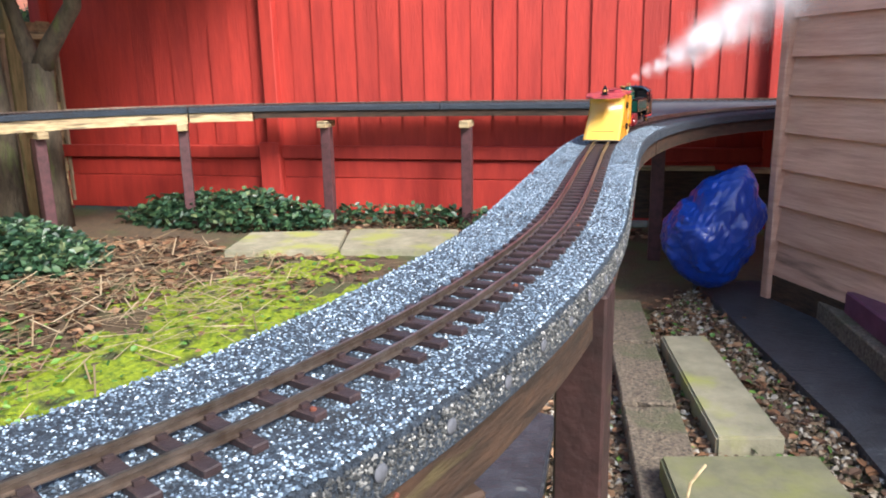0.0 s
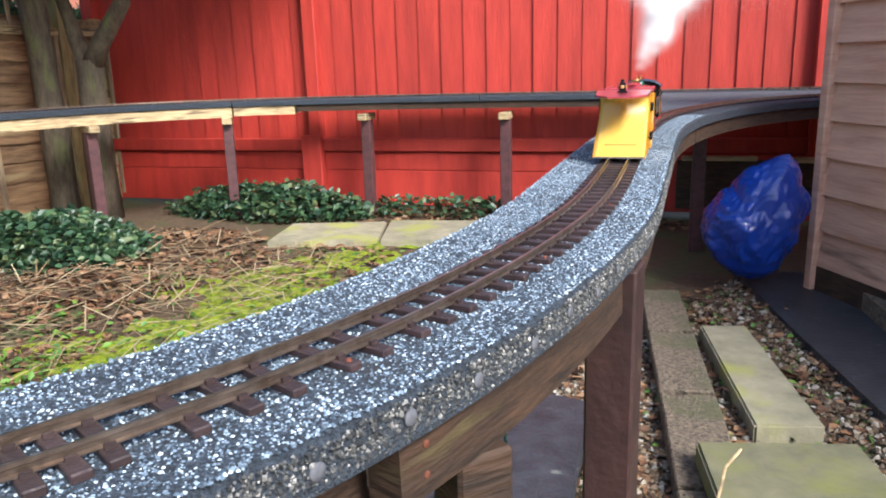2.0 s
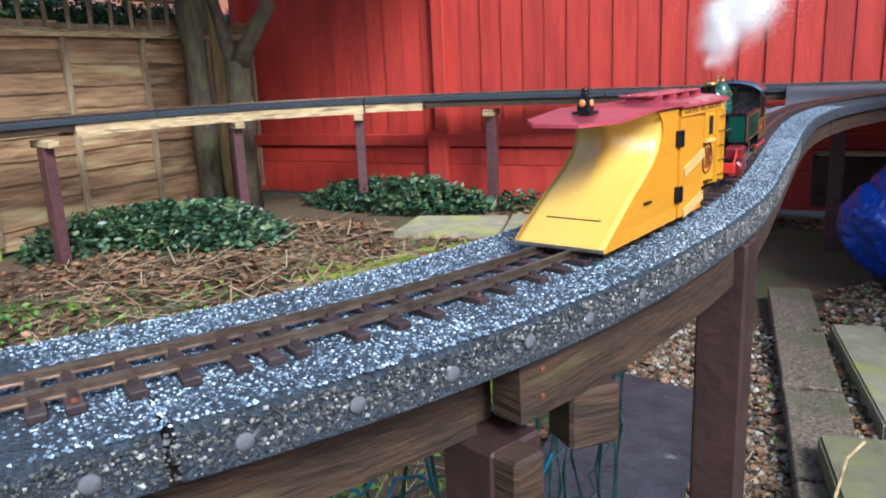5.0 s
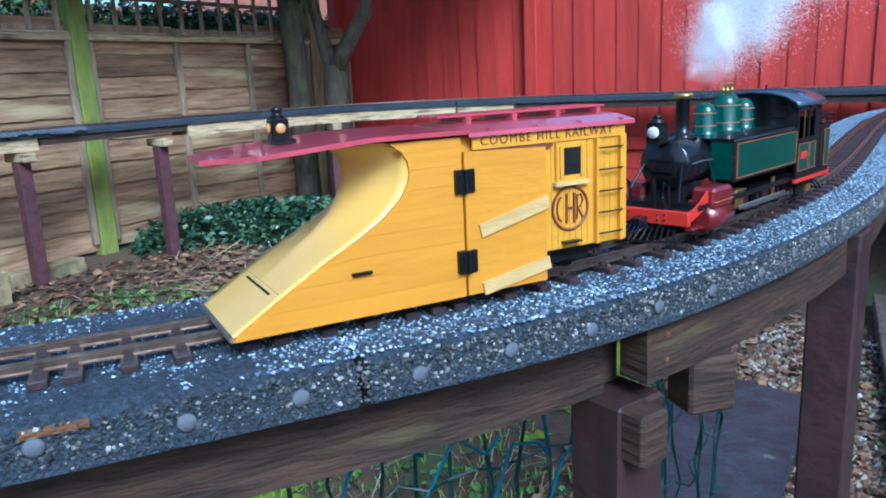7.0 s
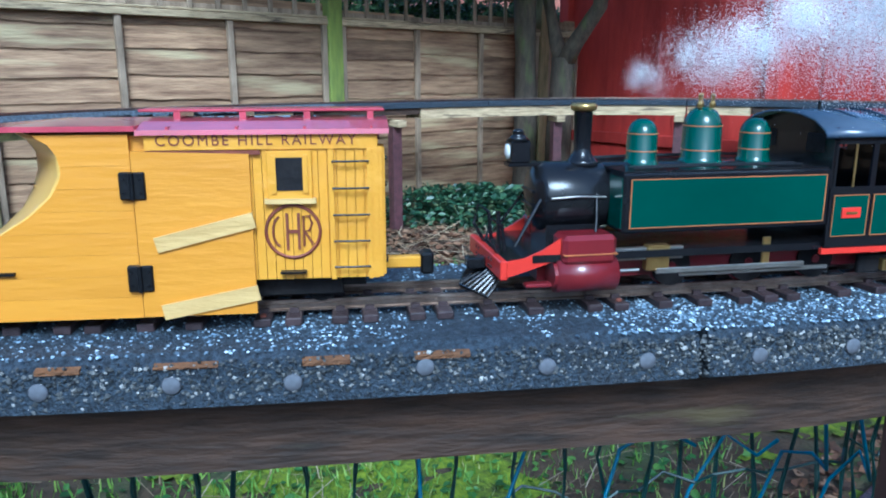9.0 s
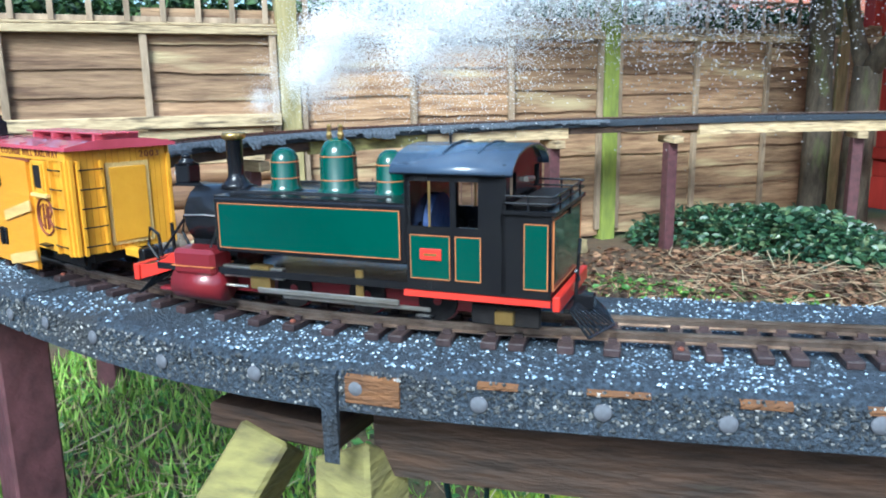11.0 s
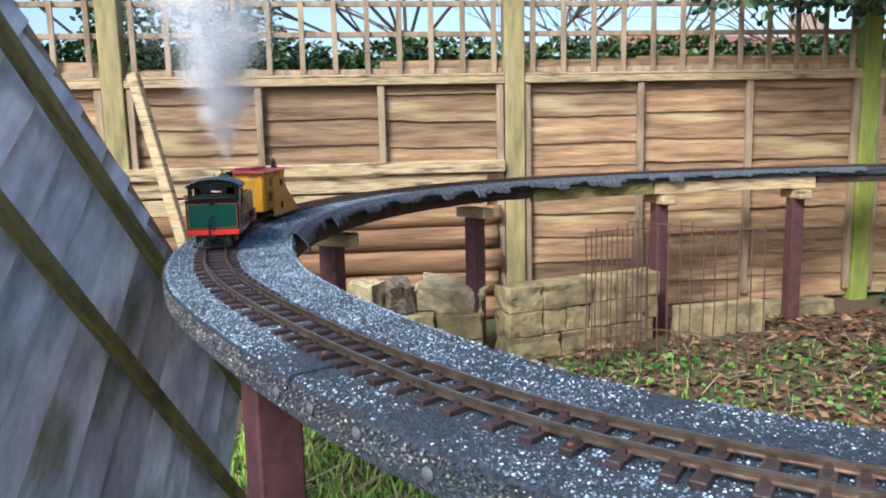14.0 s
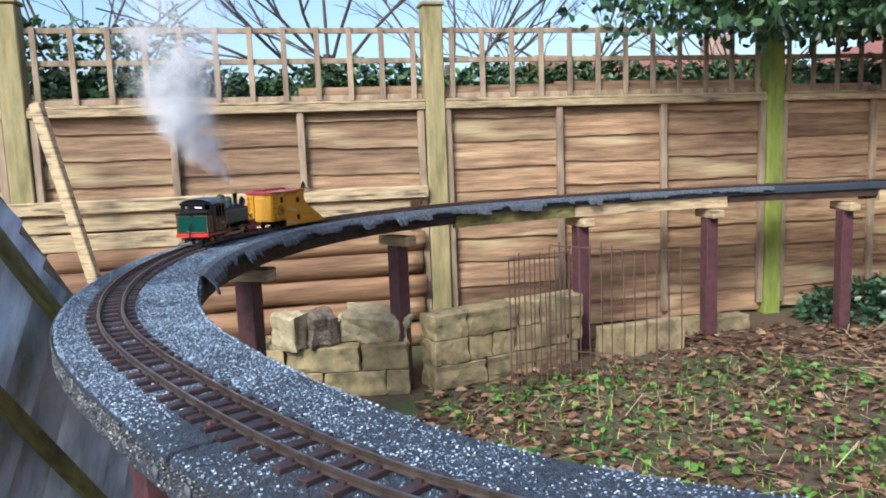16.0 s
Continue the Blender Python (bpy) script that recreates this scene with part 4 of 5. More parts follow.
# ---- shed ----
def shed():
    root = thing("shed", "brown shed clad in overlapping horizontal boards", "shed", m=pose(.80, 3.24, 0, 0, 0, -63))
    length = 2.6
    bm = bmesh.new()
    add_prism(bm, [(0, .004), (.012, 0), (.032, 0), (.010, .155), (0, .155)], 0, length)
    me = mesh_of(bm, "board", M_shed)
    for i in range(10):
        ob = new("board", me)
        ob.parent = root
        ob.matrix_basis = Matrix.Rotation(radians(-90), 4, "Z") @ pose(0, 0, -.1 + i * .14, 0, rng.uniform(-.3, .3), 0)
    part("corner_board", box((-.03, -.05, -.2), (.012, .035, 1.33), bevel=.004), M_shed, root)
    part("end_wall", box((-.03, .03, -.2), (0, 1.4, 1.33)), M_shed, root)
    part("inner_wall", box((.0, .03, -.2), (length, .05, 1.33)), M_shed, root)
    part("plinth", box((0, -.03, GROUND), (length, .03, -.09), bevel=.004), M_joist, root, "dark rotten plinth board")
    return root


shed()
thing("shelf_rail", "pale weathered timber rail under the yard board", "rail", box((.27, 3.96, .21), (.62, 4.0, .232), bevel=.003), M_pale)
thing("shelf_rail", "short pale timber rail under the yard board", "rail", box((.75, 3.9, .21), (.92, 3.95, .235), bevel=.003), M_pale)
thing("shelf_board", "dark mossy timber board under the yard", "board", box((.25, 4.05, -.05), (.95, 4.1, .2), bevel=.004), M_joist)


# ---- leaning panel by the near curve ----
def leaning_panel():
    A = Vector((.561, -.241, .792)).normalized()
    B = Vector((.810, -.038, -.586))
    B = (B - A * B.dot(A)).normalized()
    m = Matrix((A, B, A.cross(B))).transposed().to_4x4()
    m.translation = Vector((-1.494, -.87, .926))
    root = thing("leaning_panel", "old silver-grey boarded panel leaning beside the line", "panel", m=m)
    x = -1.05
    w = .097
    while x < .55:
        bm = box((0, 0, 0), (w + .012, 1.35, .010), pose(0, 0, 0, 0, 10.0, 0), .002)
        ob = part("board", bm, M_grey, root)
        ob.matrix_basis = pose(x, rng.uniform(-.012, .012), 0, 0, 0, rng.uniform(-.8, .8))
        x += w
    for y in (-.01, .125, .40, .85):
        z = .019 if y > 0 else -.03
        part("batten", box((-1.08, y - .015, z), (.6, y + .015, z + .026), bevel=.004), M_mossy if y > 0 else M_batten, root, "green-stained batten" if y > 0 else "grey top batten")
    return root


leaning_panel()
thing("wall_south", "plain weathered boundary fence behind the path", "fence", box((-4.0, -5.06, GROUND), (4.6, -5.0, 1.4)), M_wood, kind="structure")
thing("wall_east", "plain brown boundary fence behind the shed", "fence", box((4.5, -5.0, GROUND), (4.56, 4.9, 1.4)), M_shed, kind="structure")
thing("fence_stake", "pale timber stake leaning at the fence corner", "stake", box((-.025, -.02, GROUND), (.025, .02, 1.05), pose(-3.45, -.99, 0, 0, -14, 70), .004), M_pale)


# ---- wire ----
def wire_grid():
    root = thing("wire_grid", "rusty welded wire mesh panels standing among the weeds", "mesh panel")
    pts = [Vector((-2.84, .63, 0)), Vector((-2.92, .92, 0)), Vector((-2.62, 1.26, 0))]
    for a, b, top in ((pts[0], pts[1], .33), (pts[1] + Vector((-.1, -.05, 0)), pts[2], .35)):
        n = 13
        for i in range(n):
            p = a.lerp(b, i / (n - 1))
            part("wire", tube([(p.x + rng.uniform(-.01, .01), p.y, GROUND - .02), (p.x, p.y + rng.uniform(-.008, .008), .0), (p.x, p.y, top + rng.uniform(-.02, .01))], .003, 5), M_rustwire, root)
        for z in (top - .01, -.18, -.12):
            part("wire", tube([a + Vector((0, 0, z)), a.lerp(b, .5) + Vector((0, 0, z + rng.uniform(-.02, .02))), b + Vector((0, 0, z))], .0028, 5), M_rustwire, root)
    return root


wire_grid()


def netting():
    root = thing("wire_netting", "loose twisted green plastic-coated wire netting under the line", "netting")
    r = random.Random(12)
    s0, s1 = nearest_s(.118, 1.3), nearest_s(-.43, -.12)
    s = s0
    while s < s1:
        off = -.17 + r.uniform(-.02, .02)
        pts = [beside(s + r.uniform(-.012, .012), off + r.uniform(-.012, .012), z) for z in np.linspace(.36, GROUND, 9)]
        for tw in (0, 1):
            part("wire", tube([p + Vector((.0022 * math.cos(k * 2.2 + tw * 3.1), .0022 * math.sin(k * 2.2 + tw * 3.1), 0)) for k, p in enumerate(pts)], .0018, 5), M_wire, root)
        s += .055
    for z in (.33, .24, .13, .02, -.1):
        pts = [beside(s, -.17 + r.uniform(-.015, .015), z + r.uniform(-.02, .02)) for s in np.arange(s0, s1, .035)]
        part("wire", tube(pts, .0018, 5), M_wire, root)
    return root


netting()
for k in range(8):
    r = random.Random(30 + k)
    base = nearest_s(.08, .86) + .1 * k
    pts = [beside(base + .05 * math.sin(i * .8 + k) + .012 * i, -.14 - .03 * math.cos(i * .9 + k), .34 - .5 * i / 13 + .04 * math.sin(i * 1.7 + k)) for i in range(14)]
    thing("blue_cord", "tangled blue plastic cord hanging in the netting", "cord", tube(pts, .0022, 6), M_bluewire, group="blue cords", smooth=True)
thing("loose_wire", "thin pale bent wire sticking up from the gravel", "wire", tube([(.30, 1.32, GROUND), (.31, 1.40, -.12), (.33, 1.46, -.05), (.36, 1.5, -.03)], .003, 6), M_pale)


# ---- trees and distance ----
def limb(bm, p, d, length, r, depth, rnd, spread=.5, tips=None):
    pts = [p]
    q = p.copy()
    dd = d.normalized()
    n = 5
    for i in range(n):
        dd = (dd + Vector((rnd.uniform(-1, 1), rnd.uniform(-1, 1), rnd.uniform(-.4, .6))) * .16).normalized()
        q = q + dd * length / n
        pts.append(q.copy())
    add_tube(bm, pts, r, 7 if depth > 1 else 4, r * .62)
    if tips is not None and depth <= 1:
        tips.append(q.copy())
    if depth > 0:
        for _ in range(3 if depth > 1 else 2):
            k = rnd.randrange(2, n + 1)
            nd = (dd + Vector((rnd.uniform(-1, 1), rnd.uniform(-1, 1), rnd.uniform(-.2, .8))) * spread * 1.5).normalized()
            limb(bm, pts[k], nd, length * rnd.uniform(.55, .75), r * .55, depth - 1, rnd, spread, tips)


def holly():
    rnd = random.Random(4)
    root = thing("tree", "evergreen tree with forked pale trunks and dark glossy leaves", "tree")
    bm = bmesh.new()
    tips = []
    add_tube(bm, [(-3.41, 4.22, GROUND - .03), (-3.40, 4.2, .2), (-3.375, 4.2, .8)], .105, 14, .085)
    add_tube(bm, [(-3.375, 4.2, .74), (-3.45, 4.2, .92), (-3.53, 4.2, 1.2), (-3.5, 4.1, 2.2)], .062, 12, .035)
    add_tube(bm, [(-3.375, 4.2, .74), (-3.27, 4.2, .90), (-3.06, 4.18, 1.13), (-2.9, 4.05, 1.5), (-2.8, 3.9, 1.95)], .066, 12, .035)
    add_tube(bm, [(-3.59, 4.05, GROUND - .03), (-3.6, 4.06, .4), (-3.62, 4.05, 1.1), (-3.66, 4.0, 2.2)], .1, 12, .07)
    for p, d in (((-3.5, 4.1, 2.1), (-.2, -.6, .5)), ((-2.82, 3.92, 1.8), (.2, -.8, .4)), ((-3.66, 4.2, 2.0), (-.3, -.8, .3)), ((-3.3, 4.0, 1.7), (-.2, -1, .1)), ((-3.5, 4.1, 1.7), (.1, -1, .05)), ((-3.6, 4.2, 1.9), (.0, -1, .0)), ((-2.82, 3.92, 1.85), (1, .1, .5)), ((-3.3, 4.1, 1.9), (1, .3, .6)), ((-2.82, 3.92, 1.9), (.8, -.3, .6)), ((-3.2, 4.0, 1.8), (.9, .2, .3))):
        limb(bm, Vector(p), Vector(d), 1.0, .02, 2, rnd, .5, tips)
    part("trunk", bm, M_bark, root, "forked pale grey-brown trunk", True)
    verts, faces = [], []
    # The last 130 clumps hang out of view, added to shade the fence corner.
    for t in tips + [Vector((-3.45 + .1 * math.sin(i * 2), 3.7 - .1 * i, 1.47 + .09 * math.sin(i * 1.3) + (.06 if i > 14 else 0))) for i in range(21)] + [Vector((-3.5 + .12 * math.sin(i * 3), 3.9 - .085 * i, 1.42 + .08 * math.sin(i * 2.1))) for i in range(16)] + [Vector((-3.4 + .12 * math.sin(i * 3), 1.5 + .085 * i, 1.43 - .005 * i + .03 * math.sin(i * 2.1))) for i in range(20)] + [Vector((rnd.uniform(-3.6, -1.9), rnd.uniform(2.9, 4.7), rnd.uniform(1.6, 2.4))) for i in range(130)]:
        for _ in range(90):
            c = t + Vector((rnd.gauss(0, .16), rnd.gauss(0, .2), rnd.gauss(.03, .12)))
            if c.z < 1.26:
                continue
            m = Matrix.Translation(c) @ Euler((rnd.uniform(0, 6), rnd.uniform(0, 6), rnd.uniform(0, 6))).to_matrix().to_4x4()
            vs, fs = LEAF[1]
            b0 = len(verts)
            size = rnd.uniform(.035, .07)
            verts += [m @ (Vector(v) * size) for v in vs]
            faces += [tuple(b0 + i for i in f) for f in fs]
    ob = new("crown", raw("crown", verts, faces, M_holly))
    ob.parent = root
    ob["label"] = "dark green glossy leaves"
    return root


holly()


def hedge():
    rnd = random.Random(9)
    rows = []
    for _ in range(24000):
        y = rnd.uniform(-3.5, 5.5)
        top = 1.25 + .07 * noise.noise((y * 2.0, 0, 0)) + .05 * noise.noise((y * 7, 2, 0))
        z = rnd.uniform(.9, top)
        rows.append((-4.25 - rnd.random()**2 * .5, y, z, rnd.uniform(.03, .06), rnd.uniform(0, 6.3), rnd.uniform(.2, 1.4)))
    for _ in range(1200):
        y = rnd.uniform(-1.6, -.6)
        rows.append((-3.95 - rnd.random() * .3, y, rnd.uniform(1.0, 1.45) , rnd.uniform(.03, .06), rnd.uniform(0, 6.3), rnd.uniform(.2, 1.4)))
    scatter("hedge", "clipped dark green hedge behind the trellis", "hedge", rows, LEAF, M_hedge)


hedge()
# A solid box fills the hedge, dark for the shade behind its leaves.
thing("hedge_core", "solid dark green box filling the hedge for its inner shade", "hedge", box((-5.0, -4, GROUND), (-4.45, 5.6, 1.17)), M_holly, kind="stuff")
for i, (x, y, h, lean) in enumerate(((-7.5, .2, 3.6, .1), (-8.2, 1.6, 4.2, -.05), (-9.5, 3.6, 4.5, .1), (-7.8, -2.2, 3.8, .0), (-10, 6.5, 4.8, .1))):
    rnd = random.Random(40 + i)
    bm = bmesh.new()
    add_tube(bm, [(x, y, GROUND), (x + lean, y, .8), (x + lean * 2, y + .1, 1.7)], .07, 8, .045)
    for _ in range(7):
        limb(bm, Vector((x + lean * 2, y + .1, rnd.uniform(1.0, 1.7))), Vector((rnd.uniform(-.8, .8), rnd.uniform(-1, 1), rnd.uniform(.4, 1))), h * .42, .018, 3, rnd, .55)
    thing("bare_tree", "leafless winter tree beyond the hedge", "tree", bm, M_twig, group="bare trees beyond the hedge")


def house(x, y, turn):
    root = thing("house", "distant house with a red tiled roof", "house", m=pose(x, y, GROUND, 0, 0, turn))
    part("wall", box((-3, -4, 0), (3, 4, 1.9)), M_brickfar, root)
    bm = bmesh.new()
    add_prism(bm, [(-3.4, 1.85), (3.4, 1.85), (0, 3.3)], -4.3, 4.3)
    part("roof", bm, M_rooftile, root, "red tiled pitched roof")
    part("chimney", box((-.3, 1.2, 2.8), (.3, 1.8, 3.9)), M_brickfar, root)
    return root


house(-19, 10.5, 10)
house(-14, 13.5, 70)


# ---- snow plough wagon: x forward from the blade's lip at 0, y to the left, z up from the rails ----
HALF = .045


def text_on(name, words, size, m, material, parent, depth=.0004):
    cu = bpy.data.curves.new(name, "FONT")
    cu.body = words
    cu.size = size
    cu.align_x, cu.align_y = "CENTER", "CENTER"
    cu.extrude = depth
    cu.space_character = 1.27
    cu.materials.append(material)
    ob = new(name, cu)
    ob.parent = parent
    ob.matrix_basis = m
    return ob


BLADE_PROFILE = [(0, .002), (-.030, .021), (-.060, .039), (-.085, .052), (-.105, .064), (-.119, .076), (-.126, .088), (-.126, .099), (-.120, .108), (-.112, .113)]


def plough():
    root = thing("snow_plough", "yellow wooden snow plough wagon with pinkish red roof", "rail wagon")
    # scoop with a soft ridge down the middle
    bm = bmesh.new()
    cols = []
    ny = 14
    for j in range(ny + 1):
        y = -HALF + 2 * HALF * j / ny
        k = 1 - abs(y) / HALF
        cols.append([bm.verts.new((x + .030 * k * min(1, max(0, (z - .03) / .05)), y, z)) for x, z in BLADE_PROFILE])
    back = [[bm.verts.new((v.co.x - .0025, v.co.y, v.co.z - .0022)) for v in c] for c in cols]
    for a, b in zip(cols[:-1], cols[1:]):
        for i in range(len(a) - 1):
            bm.faces.new((a[i], a[i + 1], b[i + 1], b[i]))
    for a, b in zip(back[:-1], back[1:]):
        for i in range(len(a) - 1):
            bm.faces.new((a[i], b[i], b[i + 1], a[i + 1]))
    for c, d in ((cols[0], back[0]), (cols[-1], back[-1])):
        for i in range(len(c) - 1):
            bm.faces.new((c[i], d[i], d[i + 1], c[i + 1]))
    part("blade", bm, M_blade, root, "smooth cream-yellow concave scoop blade", True)
    lip = part("cutting_edge", box((-.004, -HALF, 0), (.001, HALF, .003)), M_steel, root, "worn bright metal cutting edge")
    for y in np.linspace(-.038, .038, 13):
        part("rivet", lathe([(.0005, 0), (.0003, .0004)], (-.0335 + .0, y, .0235), "Z", 6), M_hornwood, root)
    # sides built of planks, cut to the blade's curve
    levels = [0, .0135, .027, .0405, .054, .0675, .081, .0945, .113]
    for side in (1, -1):
        for z0, z1 in zip(levels[:-1], levels[1:]):
            def front(z):
                return float(np.interp(z, [p[1] for p in BLADE_PROFILE], [p[0] for p in BLADE_PROFILE]))
            zs = np.linspace(z0 + .00005, z1 - .00008, 4)
            outline = [(front(z) - .001, z) for z in zs] + [(-.167, z1 - .00008), (-.167, z0 + .00005)]
            y0 = side * (HALF - .0005)
            part("side_plank", prism(outline, y0, y0 + side * .0025), M_yellow, root)
        y = side * (HALF + .001)
        part("door_panel", prism([(-.168, .001), (-.2365, .001), (-.2365, .101), (-.168, .103)], y, y + side * .0032), M_yellow, root, "flat yellow side door")
        for (x0, z0), (x1, z1) in (((-.1775, .051), (-.2365, .0655)), ((-.179, .0085), (-.2375, .0195))):
            d = Vector((x1 - x0, 0, z1 - z0))
            m = Matrix.Translation((x0, y + side * .0033, z0)) @ Matrix.Rotation(-math.atan2(d.z, d.x), 4, "Y")
            part("brace_plank", box((0, -.0018 if side < 0 else 0, 0), (d.length, 0 if side < 0 else .0018, .0095), m), M_plank, root, "bare wooden diagonal plank")
        for z in (.0745, .0175):
            h = part("hinge", box((-.1755, min(y, y + side * .0052), z), (-.1605, max(y, y + side * .0052), z + .0165), bevel=.0008), M_hornwood, root, "black strap hinge")
            for dx in (-.0048, .0048):
                for dz in (.004, .0125):
                    part("bolt", lathe([(.0011, 0), (.0008, .0007)], (-.168 + dx, y + side * .0052 - (.0007 if side < 0 else 0), z + dz), "Y", 6), M_black, h)
            part("pin", cyl((-.168, y + side * .0055, z), (-.168, y + side * .0055, z + .0165), .0015, seg=8), M_hornwood, h)
        part("grab_iron", box((-.095, min(y, y + side * .004), .0295), (-.081, max(y, y + side * .004), .0312)), M_hornwood, root)
        # planked van body
        x = -.1765
        while x > -.311:
            part("body_plank", box((x - .0052, min(y - side * .003, y), .022), (x, max(y - side * .003, y), .1045)), M_yellow2, root)
            x -= .0056
        part("fascia", box((-.313, min(y, y + side * .0014), .1035), (-.176, max(y, y + side * .0014), .1145)), M_yellow2, root, "yellow name board under the eaves")
        part("corner_post", box((-.3135, min(y, y + side * .002), .022), (-.3095, max(y, y + side * .002), .1035)), M_yellow2, root)
        part("door_track", box((-.243, min(y, y + side * .003), .1005), (-.1765, max(y, y + side * .003), .103)), M_lettering, root)
        # window
        w = part("window", box((-.2735, min(y, y + side * .003), .0725), (-.2465, max(y, y + side * .003), .1025), bevel=.0004), M_yellow2, root)
        # No hole is cut; a black panel stands for the shade inside.
        part("opening", box((-.269, min(y, y + side * .0036), .0785), (-.251, max(y, y + side * .0036), .0985)), M_matt, w, "black panel standing for the shade inside the window")
        part("sill", box((-.2755, min(y, y + side * .005), .0705), (-.2445, max(y, y + side * .005), .0735)), M_plank, w)
        for x in (-.2505, -.2695):
            part("mullion", box((x - .0015, min(y, y + side * .0045), .077), (x + .0015, max(y, y + side * .0045), .1)), M_yellow2, w)
        # roundel with plain strokes
        yy = y + side * .0006
        ring = bmesh.new()
        pts = [(-.2605 + .0165 * math.cos(a), yy, .0525 + .0165 * math.sin(a)) for a in np.linspace(0, 2 * math.pi, 33)]
        add_tube(ring, pts, .0011, 5)
        ro = part("roundel", ring, M_lettering, root, "brown painted ring with three strokes")
        bars = bmesh.new()
        cx = -.2605
        for dx in (-.0035, .0035):
            add_box(bars, (cx + dx - .0008, yy - .0008, .041), (cx + dx + .0008, yy + .0008, .064))
        add_box(bars, (cx - .0035, yy - .0008, .0515), (cx + .0035, yy + .0008, .0535))
        sx = side
        add_tube(bars, [(cx + sx * (.0065 + .0058 * math.cos(a)), yy, .0525 + .0098 * math.sin(a)) for a in np.linspace(-1.25, 1.25, 9)], .0008, 5)
        add_tube(bars, [(cx - sx * .0065, yy, .043), (cx - sx * .0065, yy, .062), (cx - sx * .010, yy, .062), (cx - sx * .0118, yy, .0575), (cx - sx * .010, yy, .053), (cx - sx * .007, yy, .0525), (cx - sx * .012, yy, .044)], .0008, 5)
        part("stroke", bars, M_lettering, ro)
        # ladder
        la = part("ladder", box((-.2865, min(y, y + side * .004), .022), (-.2835, max(y, y + side * .004), .1035)), M_yellow2, root, "yellow ladder with black rungs")
        part("stile", box((-.3095, min(y, y + side * .004), .022), (-.3068, max(y, y + side * .004), .1035)), M_yellow2, la)
        for k in range(5):
            z = .030 + k * .0165
            part("rung", tube([(-.2855, y + side * .005, z), (-.2965, y + side * .0058, z), (-.308, y + side * .005, z)], .0007, 6), M_hornwood, la)
        part("step_iron", box((-.268, min(y, y + side * .006), .0265), (-.252, max(y, y + side * .006), .0278)), M_hornwood, root)
        m = Matrix.Translation((-.2415, y + side * .0016, .1088)) @ Matrix.Rotation(radians(180 if side > 0 else 0), 4, "Z") @ Matrix.Rotation(radians(90), 4, "X")
        text_on("lettering", "COOMBE HILL RAILWAY", .0088, m, M_lettering, root)
    part("body_core", box((-.309, -HALF + .003, .022), (-.128, HALF - .003, .112)), M_yellow, root)
    # rear end
    x = -HALF + .002
    while x < HALF - .003:
        part("end_plank", box((-.3135, x, .022), (-.3095, x + .0052, .1125)), M_yellow2, root)
        x += .0056
    part("end_door", box((-.3158, -.022, .030), (-.3135, .012, .096), bevel=.0005), M_yellow2, root, "narrow yellow end door")
    part("door_frame", box((-.3148, -.025, .027), (-.3137, .015, .1)), M_plank, root)
    lad = part("ladder", box((-.318, .018, .022), (-.3137, .0205, .1035)), M_yellow2, root, "yellow ladder with black rungs")
    part("stile", box((-.318, .038, .022), (-.3137, .0405, .1035)), M_yellow2, lad)
    for k in range(5):
        z = .030 + k * .0165
        part("rung", tube([(-.3185, .019, z), (-.3192, .029, z), (-.3185, .04, z)], .0007, 6), M_hornwood, lad)
    m = Matrix.Translation((-.3162, -.026, .1058)) @ Matrix.Rotation(radians(-90), 4, "Z") @ Matrix.Rotation(radians(90), 4, "X")
    text_on("number", "2003", .008, m, M_lettering, root)
    # roofs
    arch = [(-.0505, .1125), (-.05, .1155), (-.03, .1195), (0, .121), (.03, .1195), (.05, .1155), (.0505, .1125)]
    bm = bmesh.new()
    a = [bm.verts.new((-.3205, y, z)) for y, z in arch]
    b = [bm.verts.new((-.172, y, z)) for y, z in arch]
    for i in range(len(arch)):
        j = (i + 1) % len(arch)
        bm.faces.new((a[i], a[j], b[j], b[i]))
    bm.faces.new(a[::-1])
    bm.faces.new(b)
    roof = part("roof", bm, M_roofred, root, "pinkish red arched roof")
    for y in (-.012, 0, .012):
        part("walk_plank", box((-.319, y - .005, .1245), (-.166, y + .005, .1262), bevel=.0004), M_roofred, roof)
    for x in (-.31, -.27, -.23, -.19):
        part("walk_bearer", box((x - .002, -.02, .1195), (x + .002, .02, .1245)), M_roofred, roof)
        part("seam", box((x - .0008, -.049, .1155), (x + .0008, .049, .1172)), M_roofred, roof)
    # front canopy, thin and clipped at its corners
    outline = [(-.172, -.0505), (-.1, -.0505), (-.028, -.046), (.002, -.022), (.002, .022), (-.028, .046), (-.1, .0505), (-.172, .0505)]
    bm = bmesh.new()

    def drop(x, y):
        return .1165 + .0035 * (1 - (y / .05)**2) - .010 * max(0, (x + .1) / .1)**1.4
    up = [bm.verts.new((x, y, drop(x, y) + .0016)) for x, y in outline]
    dn = [bm.verts.new((x, y, drop(x, y) - .0016)) for x, y in outline]
    for ring, s in ((up, 1), (dn, -1)):
        for p, q in ((0, 7), (1, 6), (2, 5)):
            f = (ring[p], ring[p + 1], ring[q - 1], ring[q])
            bm.faces.new(f if s > 0 else f[::-1])
    for i in range(8):
        j = (i + 1) % 8
        bm.faces.new((up[i], dn[i], dn[j], up[j]))
    part("canopy", bm, M_roofred, root, "pinkish red overhanging front canopy")
    # roof lamp
    lamp = part("lamp", box((-.061, -.006, .1165), (-.049, .006, .132), bevel=.001), M_black, root, "black oil lamp with amber lenses")
    part("base", box((-.064, -.009, .1155), (-.046, .009, .118)), M_black, lamp)
